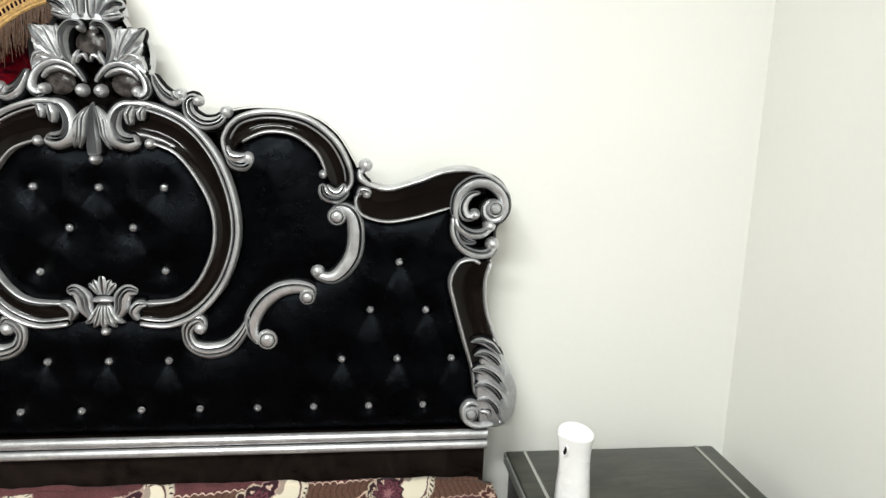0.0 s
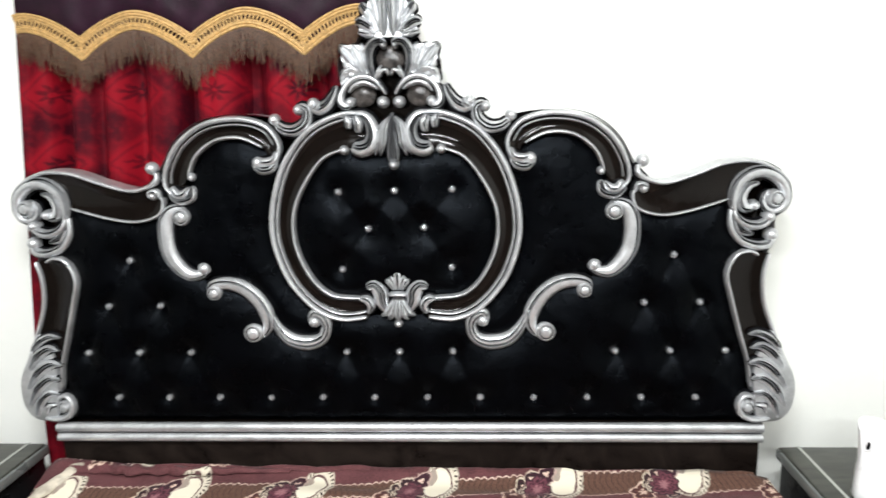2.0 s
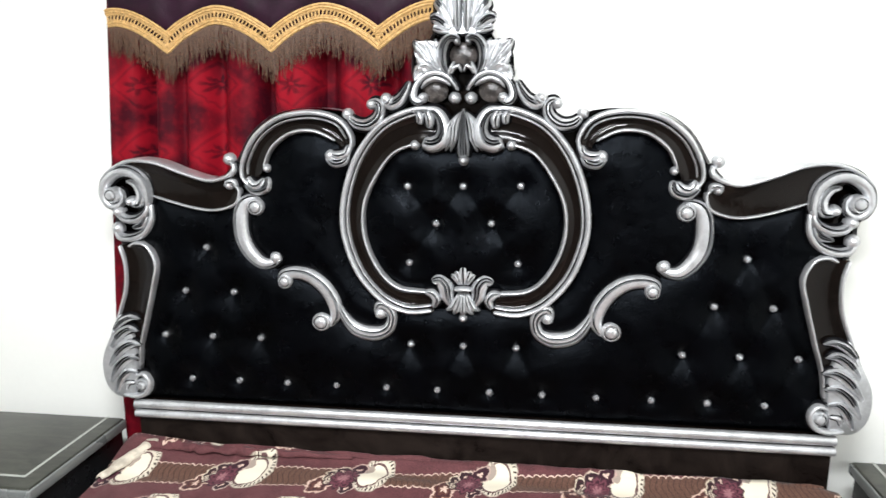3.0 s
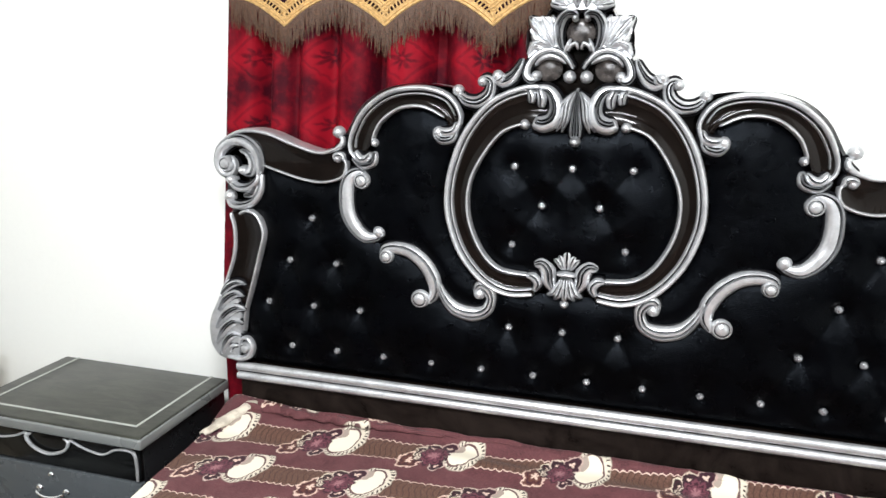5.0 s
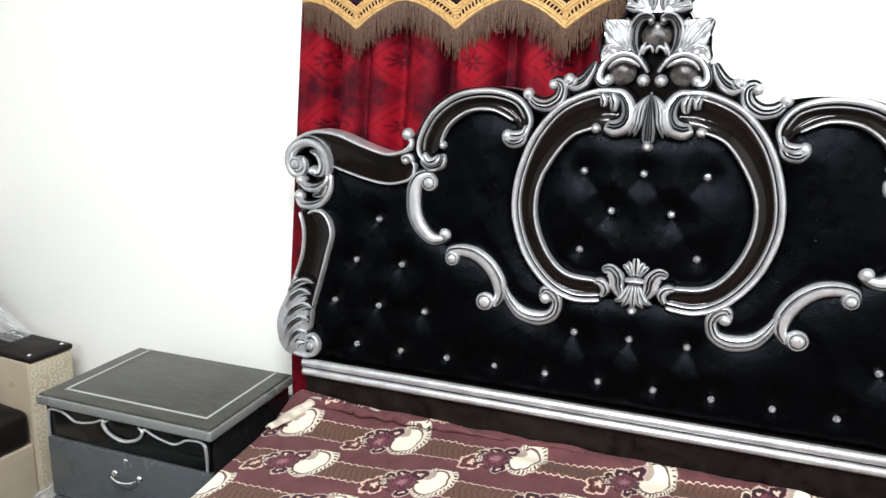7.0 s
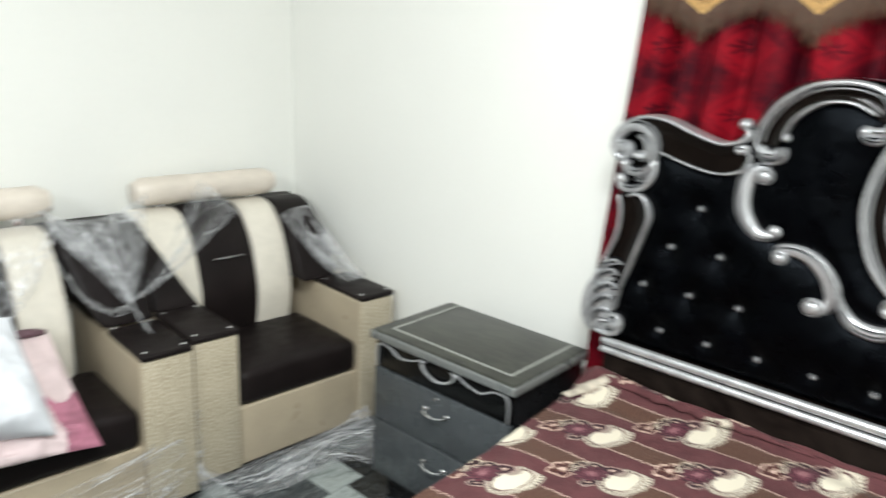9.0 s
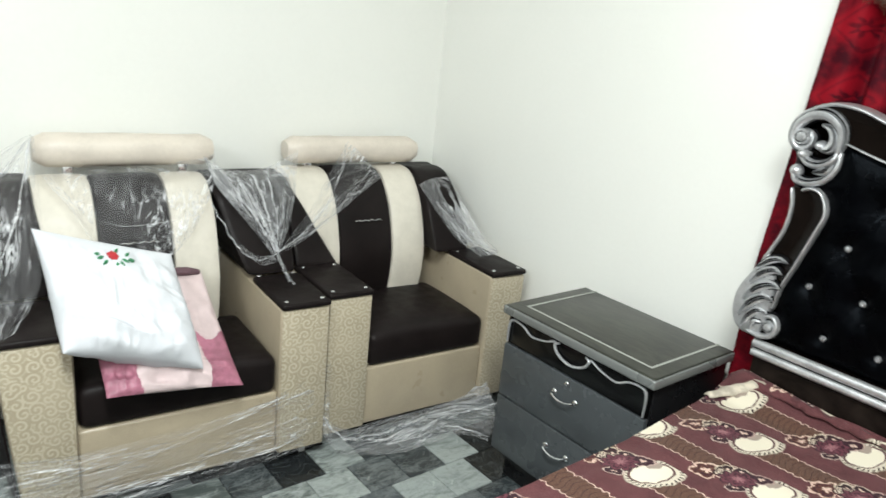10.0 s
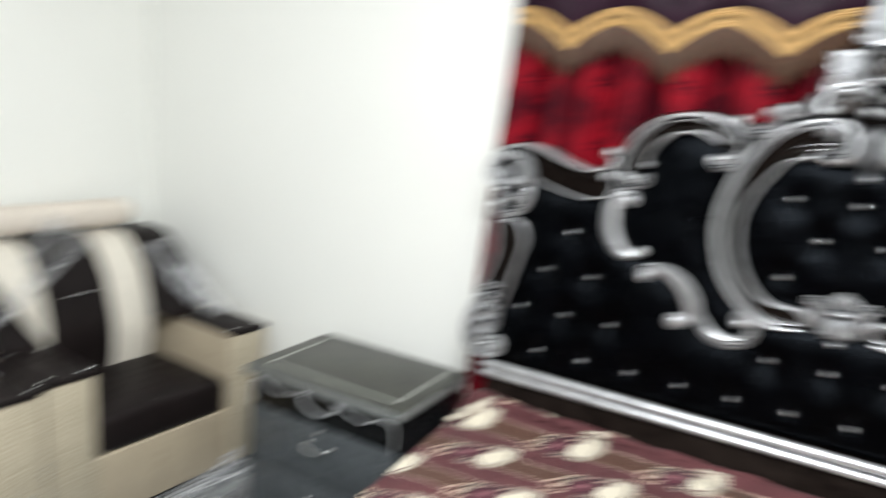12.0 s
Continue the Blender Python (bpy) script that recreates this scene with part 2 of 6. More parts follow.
    # flower heads and leaves, each a lobed disc with a pale outline
    def bloom(col, cu, cv, size, lobes, tint, turn=0.0, rim=pale, heart=pale):
        d = disc(cu, cv, size, size * 1.25)
        lobe = n.m("SUBTRACT", d, n.m("MULTIPLY", n.m("ABSOLUTE", n.m("SINE", n.m("ADD", n.m("MULTIPLY", angle(cu, cv), lobes / 2), turn))), 0.28))
        lobe = n.m("ADD", lobe, n.m("MULTIPLY", n.m("SUBTRACT", n.noise(110, 2), 0.5), 0.5))
        col = n.mix(inside(lobe, 0.86), col, rim)
        col = n.mix(inside(lobe, 0.70), col, tint)
        col = n.mix(ring(lobe, 0.44, 0.07), col, (0.035, 0.008, 0.014))
        return n.mix(inside(lobe, 0.10), col, heart)

    col = bloom(col, -0.082, -0.030, 0.030, 5, (0.085, 0.030, 0.022), 0.6)
    col = bloom(col, -0.062, 0.014, 0.022, 4, (0.020, 0.010, 0.010), 0.2, (0.55, 0.47, 0.36))
    col = bloom(col, -0.058, -0.006, 0.018, 5, (0.50, 0.42, 0.33), 0.9, ink, ink)
    col = bloom(col, -0.044, 0.036, 0.020, 3, (0.020, 0.010, 0.012), 0.9, (0.5, 0.40, 0.32))
    col = bloom(col, -0.006, 0.046, 0.022, 3, (0.030, 0.010, 0.016), 0.3, (0.40, 0.28, 0.24))
    col = bloom(col, -0.006, -0.040, 0.018, 3, (0.020, 0.008, 0.012), 1.3, (0.45, 0.35, 0.30))
    col = bloom(col, -0.027, 0.000, 0.034, 9, (0.115, 0.035, 0.048), 0.3, (0.028, 0.008, 0.014), (0.26, 0.12, 0.13))
    threads = n.m("SINE", n.m("MULTIPLY", y, 2600.0))
    n.set(Base_Color=col, Roughness=0.75, Specular_IOR_Level=0.2, Sheen_Weight=0.05)
    return n.bump(n.m("ADD", n.m("MULTIPLY", threads, 0.3), n.noise(420, 2)), 0.25, 0.002).mat


def marble(name, dark, light, vein):
    """Polished marble whose cloudiness differs from tile to tile."""
    n = Nodes(name)
    rnd = n.random()
    x, y, z = n.xyz(n.coords("Object"))
    at = n.vec(n.m("ADD", x, n.m("MULTIPLY", rnd, 40.0)), n.m("ADD", y, n.m("MULTIPLY", rnd, 17.0)), z)
    cloud = n.noise(15, 7, 0.68, n.vec(n.m("ADD", n.m("MULTIPLY", x, 1.8), n.m("MULTIPLY", rnd, 40.0)), n.m("ADD", n.m("MULTIPLY", y, 0.7), n.m("MULTIPLY", rnd, 17.0)), z), 0.8)
    lines = n.ramp(n.m("ABSOLUTE", n.m("SUBTRACT", n.noise(9, 5, 0.6, at, 2.0), 0.5)), 0.0, 0.035, 1.0, 0.0)
    tone = n.m("ADD", cloud, n.m("MULTIPLY", n.m("SUBTRACT", rnd, 0.5), 0.3))
    col = n.mix(n.ramp(tone, 0.33, 0.70), dark, light)
    n.set(Base_Color=n.mix(n.m("MULTIPLY", lines, 0.22), col, vein), Roughness=n.ramp(n.noise(6), 0.3, 0.7, 0.12, 0.28))
    return n.mat


def film_plastic(name, haze, streak):
    """Thin clear wrapping film: mostly see-through, with highlights and haze painted in as white streaks along creases.
    """
    n = Nodes(name)
    t = n.tree
    clear, gloss, mixer = t.nodes.new("ShaderNodeBsdfTransparent"), t.nodes.new("ShaderNodeBsdfPrincipled"), t.nodes.new("ShaderNodeMixShader")
    gloss.inputs["Base Color"].default_value = (0.9, 0.91, 0.93, 1)
    gloss.inputs["Roughness"].default_value = 0.12
    x, y, z = n.xyz(n.coords("UV"))
    crease = n.noise(1.1, 4, 0.55, n.vec(n.m("MULTIPLY", x, 2.6), n.m("MULTIPLY", y, 0.8), z), 0.9)
    fine = n.noise(3.4, 3, 0.5, n.vec(n.m("MULTIPLY", x, 2.4), n.m("MULTIPLY", y, 0.8), 5.0), 0.7)
    bump = t.nodes.new("ShaderNodeBump")
    bump.inputs["Strength"].default_value, bump.inputs["Distance"].default_value = 1.0, 0.06
    n.put(bump.inputs["Height"], n.m("ADD", crease, n.m("MULTIPLY", fine, 0.5)))
    t.links.new(bump.outputs[0], gloss.inputs["Normal"])
    hair = n.noise(4.2, 2, 0.45, n.vec(n.m("ADD", n.m("MULTIPLY", x, 1.7), n.m("MULTIPLY", y, 1.2)), n.m("SUBTRACT", n.m("MULTIPLY", y, 0.5), n.m("MULTIPLY", x, 0.3)), 2.0), 0.5)
    gate = n.ramp(n.noise(1.3, 2, 0.5, n.vec(x, y, 9.0)), 0.38, 0.58)
    # white glints and crease highlights drawn into the film's opacity
    glints = n.m("MULTIPLY", n.ramp(n.m("ABSOLUTE", n.m("SUBTRACT", hair, 0.5)), 0.0, 0.06, streak * 0.4, 0.0), n.ramp(n.noise(3.4, 2, 0.5, n.vec(x, y, 6.0)), 0.54, 0.66))
    crease_shine = n.m("ADD", n.ramp(n.m("ABSOLUTE", n.m("SUBTRACT", crease, 0.5)), 0.0, 0.028, streak * 0.7, 0.0), n.ramp(n.m("ABSOLUTE", n.m("SUBTRACT", fine, 0.52)), 0.0, 0.034, streak * 0.5, 0.0))
    patch = n.ramp(n.noise(0.9, 3, 0.5, n.vec(x, y, 3.0)), 0.5, 0.75, 0.0, haze * 1.5 + 0.07)
    n.put(mixer.inputs[0], n.m("ADD", n.m("ADD", haze + 0.03, glints), n.m("ADD", n.m("MULTIPLY", crease_shine, gate), patch)))
    t.links.new(clear.outputs[0], mixer.inputs[1]), t.links.new(gloss.outputs[0], mixer.inputs[2])
    t.links.new(mixer.outputs[0], t.nodes["Material Output"].inputs["Surface"])
    return n.mat


LEATHER, TOPWOOD, PLINTH = leather(), walnut_top(), plinth_wood()
JACQUARD, CREAM, VELVET, SPREAD, FILM = cream_jacquard(), cream_vinyl(), red_velvet(), bedspread_cloth(), film_plastic("clear_wrapping_film", 0.03, 0.75)
MILKY = film_plastic("crumpled_wrapping_film", 0.15, 0.55)
STRAND = film_plastic("twisted_wrapping_film", 0.22, 0.5)
PALE = plain("pale_cream_padding", (0.69, 0.645, 0.56), 0.5, vary=0.04, scale=16, bump=0.3, fine=60)
BOLSTER = plain("pale_peach_vinyl", (0.68, 0.61, 0.53), 0.42, vary=0.06, scale=9, bump=0.2, fine=80)
PURPLE = plain("purple_satin", (0.020, 0.0035, 0.013), 0.5, spec=0.2, vary=0.25, scale=20, bump=0.3, fine=300)
GOLD = plain("gold_braid", (0.62, 0.38, 0.14), 0.5, 0.1, vary=0.2, scale=120, bump=0.8, fine=420)
FRINGE = plain("brown_gold_fringe", (0.135, 0.062, 0.028), 0.5, spec=0.25, vary=0.47, scale=420, fine=700)
COTTON = plain("white_cotton", (0.69, 0.705, 0.74), 0.9, spec=0.2, vary=0.03, scale=8, bump=0.75, fine=34)
PINK = plain("dusty_pink_satin", (0.45, 0.17, 0.24), 0.5, vary=0.2, scale=14, bump=0.4, fine=60)
PALEPINK = plain("pale_pink_cotton", (0.66, 0.53, 0.53), 0.7, vary=0.06, scale=12, bump=0.4, fine=40)
MAUVE = plain("dark_mauve_cotton", (0.13, 0.07, 0.085), 0.7, vary=0.2, scale=20, bump=0.4, fine=80)
RED_THREAD = plain("red_thread", (0.5, 0.02, 0.03), 0.5, vary=0.2, scale=200)
GREEN_THREAD = plain("green_thread", (0.02, 0.22, 0.08), 0.5, vary=0.2, scale=200)
LINING = plain("pale_cream_lining", (0.60, 0.53, 0.43), 0.8, vary=0.22, scale=24, bump=0.4, fine=90)
GROUT = plain("dark_grout", (0.05, 0.055, 0.055), 0.7, vary=0.2, scale=30)


# ---- builders ----
def part(name, bm, material, parent=None, label="", smooth=True):
    bmesh.ops.recalc_face_normals(bm, faces=bm.faces)
    me = bpy.data.meshes.new(name)
    for f in bm.faces:
        f.smooth = smooth
    bm.to_mesh(me)
    bm.free()
    for mat in material if isinstance(material, (list, tuple)) else [material]:
        me.materials.append(mat)
    if smooth:
        me.set_sharp_from_angle(angle=radians(42))
    ob = new(name, me)
    if parent:
        ob.parent = parent
    if label:
        ob["label"] = label
    return ob


def thing(name, place, label, category, group=""):
    ob = new(name)
    ob.location = place
    return tagged(ob, label, category, group)


def block(x0, x1, y0, y1, z0, z1, bevel=0.0, segments=2, bm=None):
    """A box between two corners with rounded edges."""
    bm = bm or bmesh.new()
    made = bmesh.ops.create_cube(bm, size=1.0, matrix=Matrix.LocRotScale(((x0 + x1) / 2, (y0 + y1) / 2, (z0 + z1) / 2), None, (abs(x1 - x0), abs(y1 - y0), abs(z1 - z0))))
    if bevel:
        edges = list({e for v in made["verts"] for e in v.link_edges})
        bmesh.ops.bevel(bm, geom=edges, offset=bevel, segments=segments, affect="EDGES", profile=0.5)
    return bm


def smoothline(points, steps=8, closed=False):
    """A Catmull-Rom line through the points."""
    p = [Vector(q) for q in points]
    n, out = len(p), []
    for i in range(n if closed else n - 1):
        a, b, c, d = (p[(i + k - 1) % n] if closed else p[min(max(i + k - 1, 0), n - 1)] for k in range(4))
        for s in range(steps):
            t = s / steps
            out.append(0.5 * (2 * b + (c - a) * t + (2 * a - 5 * b + 4 * c - d) * t * t + (3 * b - a - 3 * c + d) * t ** 3))
    if not closed:
        out.append(p[-1])
    return out


def tube(bm, points, radius, sides=8, steps=6, smooth=True, index=0):
    """A round rod along 3D points; radius a number or a list along it."""
    line = smoothline(points, steps) if smooth else [Vector(p) for p in points]
    n = len(line)
    rings, up = [], None
    for i, p in enumerate(line):
        d = (line[min(i + 1, n - 1)] - line[max(i - 1, 0)]).normalized()
        if up is None:
            up = d.orthogonal()
        up = (up - d * up.dot(d)).normalized()
        side = d.cross(up)
        f = i / (n - 1)
        if isinstance(radius, (list, tuple)):
            k = f * (len(radius) - 1)
            j = min(int(k), len(radius) - 2)
            r = radius[j] + (radius[j + 1] - radius[j]) * (k - j)
        else:
            r = radius
        rings.append([bm.verts.new(p + (up * math.cos(a) + side * math.sin(a)) * r) for a in (2 * math.pi * s / sides for s in range(sides))])
    for a, b in zip(rings, rings[1:]):
        for s in range(sides):
            bm.faces.new((a[s], a[(s + 1) % sides], b[(s + 1) % sides], b[s])).material_index = index
    bm.faces.new(rings[0]), bm.faces.new(rings[-1])
    return bm


def dome(bm, centre, r, h, axis=Vector((0, -1, 0)), rings=4, sides=14, index=0):
    """A rounded boss standing along the axis."""
    turn = axis.to_track_quat("Z", "Y").to_matrix()
    last = None
    for i in range(rings):
        a = math.pi / 2 * i / rings
        ring = [bm.verts.new(Vector(centre) + turn @ Vector((r * math.cos(a) * math.cos(t), r * math.cos(a) * math.sin(t), h * math.sin(a)))) for t in (2 * math.pi * s / sides for s in range(sides))]
        if last:
            for s in range(sides):
                bm.faces.new((last[s], last[(s + 1) % sides], ring[(s + 1) % sides], ring[s])).material_index = index
        last = ring
    top = bm.verts.new(Vector(centre) + turn @ Vector((0, 0, h)))
    for s in range(sides):
        bm.faces.new((last[s], last[(s + 1) % sides], top)).material_index = index
    return bm


# ---- the room ----
XL, XR, YB, YF, ZC = -2.74, 1.71, 0.15, -3.8, 3.0


def setting(name, bm, mat, label, category):
    return tagged(part(name, bm, mat, smooth=False), label, category, kind="structure")


setting("wall_back", block(XL - 0.15, XR + 0.15, YB, YB + 0.15, 0, ZC), WALL, "smooth off-white painted wall behind the bed", "wall")
setting("wall_left", block(XL - 0.15, XL, YF, YB, 0, ZC), WALL, "smooth off-white painted wall behind the armchairs", "wall")
setting("wall_right", block(XR, XR + 0.15, YF, YB, 0, ZC), WALL, "smooth off-white painted wall", "wall")
setting("wall_front", block(XL - 0.15, XR + 0.15, YF - 0.15, YF, 0, ZC), WALL_FAR, "unseen wall facing the bed, darkened to dim reflections", "wall")
setting("ceiling", block(XL - 0.15, XR + 0.15, YF - 0.15, YB + 0.15, ZC, ZC + 0.12), CEIL, "plain white painted ceiling", "ceiling")
floor = setting("floor", block(XL, XR, YF, YB, -0.1, -0.006), GROUT, "grey and black marble tile floor", "floor")
# ---- nightstands ----
def nightstand(x0, x1, y0, y1, label):
    """A two-drawer chest: body, recessed base, veneered top with a silver line, carved apron, two drawers with pulls."""
    cx, top = (x0 + x1) / 2, 0.645
    t = thing("nightstand", (cx, (y0 + y1) / 2, 0), label, "nightstand", "nightstands beside the bed")
    w, d = (x1 - x0) / 2, (y1 - y0) / 2
    part("base", block(-w + 0.05, w - 0.05, -d + 0.045, d - 0.02, 0, 0.10, 0.004), CHARCOAL, t, "recessed black plinth base")
    part("body", block(-w + 0.012, w - 0.012, -d + 0.025, d, 0.092, top - 0.032, 0.003), CHARCOAL, t, "dark charcoal lacquered carcass")
    slab = part("top", block(-w, w, -d, d, top - 0.022, top, 0.006, 3), TOPWOOD, t, "mottled grey-green veneered top")
    bm = bmesh.new()
    block(-w - 0.004, w + 0.004, -d - 0.006, -d + 0.004, top - 0.032, top - 0.004, 0.005, 3, bm)
    block(w - 0.004, w + 0.005, -d - 0.004, d, top - 0.032, top - 0.004, 0.004, 3, bm)
    block(-w - 0.005, -w + 0.004, -d - 0.004, d, top - 0.032, top - 0.004, 0.004, 3, bm)
    part("edge_moulding", bm, EDGE, slab, "grey rounded edge moulding")
    bm = bmesh.new()
    a, b, e = -w + 0.048, w - 0.048, -d + 0.05
    for q in ((a, b, e, e + 0.008), (a, a + 0.008, e + 0.008, d - 0.002), (b - 0.008, b, e + 0.008, d - 0.002)):
        block(q[0], q[1], q[2], q[3], top - 0.002, top + 0.0012, bm=bm)
    part("inlay_line", bm, LINE, slab, "thin pale inlay line")
    # carved apron under the top: black field, silver wave
    apron = part("apron", block(-w + 0.014, w - 0.014, -d + 0.012, -d + 0.028, 0.512, top - 0.032, 0.003), APRON, t, "glossy black carved apron")
    bm = bmesh.new()
    yy = -d + 0.008
    q = w - 0.022
    tube(bm, [(-q, yy, 0.515), (-q, yy, 0.57), (-q + 0.012, yy, 0.598), (-q + 0.06, yy, 0.596), (-q * 0.62, yy, 0.575), (-q * 0.40, yy, 0.585), (-q * 0.27, yy, 0.60), (-q * 0.24, yy, 0.588)], [0.0036, 0.0046, 0.0046, 0.0036, 0.0036, 0.0032, 0.0044, 0.0026])
    tube(bm, [(q, yy, 0.515), (q, yy, 0.57), (q - 0.012, yy, 0.598), (q - 0.06, yy, 0.596), (q * 0.62, yy, 0.575), (q * 0.40, yy, 0.585), (q * 0.27, yy, 0.60), (q * 0.24, yy, 0.588)], [0.0036, 0.0046, 0.0046, 0.0036, 0.0036, 0.0032, 0.0044, 0.0026])
    tube(bm, [(-q * 0.19, yy, 0.602), (-q * 0.25, yy - 0.003, 0.592), (-q * 0.18, yy - 0.004, 0.566), (0, yy - 0.005, 0.552), (q * 0.18, yy - 0.004, 0.566), (q * 0.25, yy - 0.003, 0.592), (q * 0.19, yy, 0.602)], [0.003, 0.0052, 0.0048, 0.0050, 0.0048, 0.0052, 0.003])
    part("apron_moulding", bm, SILVER, apron, "wavy silver carved moulding")
    for z0, z1, key in ((0.318, 0.508, True), (0.104, 0.312, False)):
        drawer = part("drawer", block(-w + 0.012, w - 0.012, -d + 0.006, -d + 0.026, z0, z1, 0.004), GREY, t, "grey metallic lacquered drawer front")
        zc = z1 - 0.068
        bm = bmesh.new()
        tube(bm, [(-0.044, -d + 0.006, zc), (-0.040, -d - 0.008, zc - 0.002), (-0.022, -d - 0.015, zc - 0.006), (0.0, -d - 0.017, zc - 0.008), (0.022, -d - 0.015, zc - 0.006), (0.040, -d - 0.008, zc - 0.002), (0.044, -d + 0.006, zc)], [0.003, 0.0042, 0.0032, 0.0044, 0.0032, 0.0042, 0.003])
        for s in (-1, 1):
            dome(bm, (s * 0.044, -d + 0.006, zc), 0.011, 0.006)
        part("pull_handle", bm, CHROME, drawer, "bow-shaped chrome pull")
        if key:
            bm = dome(bmesh.new(), (0.0, -d + 0.006, 0.487), 0.009, 0.005)
            part("lock", bm, CHROME, drawer, "round chrome lock")
    return t


nightstand(-1.62, -1.02, -0.36, 0.045, "grey lacquered two-drawer nightstand beside the bed and armchair")
nightstand(1.005, 1.605, -0.36, 0.035, "dark veneered nightstand holding a white air freshener")


# ---- air freshener ----
def air_freshener(x, y, z):
    t = thing("air_freshener", (x, y, z), "white plastic air freshener dispenser on the nightstand", "air freshener")
    bm, rings = bmesh.new(), []
    corner, low = math.radians(196), math.radians(-58)
    for zz, r in ((0, 0.039), (0.004, 0.042), (0.03, 0.0405), (0.08, 0.037), (0.12, 0.036), (0.148, 0.038), (0.167, 0.0405), (0.175, 0.041), (0.178, 0.0385), (0.1785, 0.02)):
        ring = []
        for s in range(40):
            a = 2 * math.pi * s / 40
            off = (a - corner + math.pi) % (2 * math.pi) - math.pi
            grow = 1 + 0.30 * math.exp(-abs(off) / 0.30) * min(1, 0.25 + (zz / 0.17) ** 2)
            drop = 0.008 * math.cos(a - low) * max(0.0, (zz - 0.11) / 0.075) * (r / 0.041)
            ring.append(bm.verts.new((r * grow * math.cos(a), r * grow * math.sin(a), zz - drop)))
        rings.append(ring)
    for a, b in zip(rings, rings[1:]):
        for s in range(40):
            bm.faces.new((a[s], a[(s + 1) % 40], b[(s + 1) % 40], b[s]))
    bm.faces.new(rings[0]), bm.faces.new(rings[-1])
    body = part("body", bm, PLASTIC, t)
    way = Vector((math.cos(math.radians(214)), math.sin(math.radians(214)), 0.0))
    side = Vector((-way.y, way.x, 0))
    bm = bmesh.new()
    loop = [way * 0.0410 + side * 0.009 * math.cos(q) + Vector((0, 0, 0.143 + 0.014 * math.sin(q))) for q in (2 * math.pi * k / 20 for k in range(21))]
    tube(bm, loop, 0.0022, 6, smooth=False)
    part("nozzle_rim", bm, PLASTIC, body, "oval rim of the spray opening")
    bm = bmesh.new()
    rim = [bm.verts.new(way * 0.0418 + side * (0.002 + 0.0062 * math.cos(q)) + Vector((0, 0, 0.141 + 0.0115 * math.sin(q)))) for q in (2 * math.pi * k / 14 for k in range(14))]
    back = [bm.verts.new(v.co - way * 0.006) for v in rim]
    bm.faces.new(rim)
    for k in range(14):
        bm.faces.new((rim[k], rim[(k + 1) % 14], back[(k + 1) % 14], back[k]))
    part("nozzle", bm, GROOVE, body, "small dark spray nozzle")
    return t


air_freshener(1.112, -0.222, 0.6455)


# ---- bed ----
def bed():
    t = thing("bed", (0, -1.0, 0), "dark wooden bed frame with a mattress under a printed bedspread", "bed")
    part("side_rail", block(-0.905, -0.875, -0.99, 0.985, 0.14, 0.38, 0.006), PLINTH, t)
    part("side_rail", block(0.905, 0.935, -0.99, 0.985, 0.14, 0.38, 0.006), PLINTH, t)
    part("footboard", block(-0.95, 0.95, -1.05, -1.0, 0.05, 0.5, 0.008), PLINTH, t)
    for sx in (-1, 1):
        part("leg", block(sx * 0.88 - 0.04, sx * 0.88 + 0.04, -0.98, -0.90, 0, 0.15, 0.005), PLINTH, t)
    part("slat_base", block(-0.875, 0.9, -0.99, 0.985, 0.30, 0.34), PLINTH, t)
    part("mattress", block(-0.888, 0.93, -0.99, 0.975, 0.345, 0.572, 0.03, 3), MATTRESS, t, "cream quilted mattress")


bed()


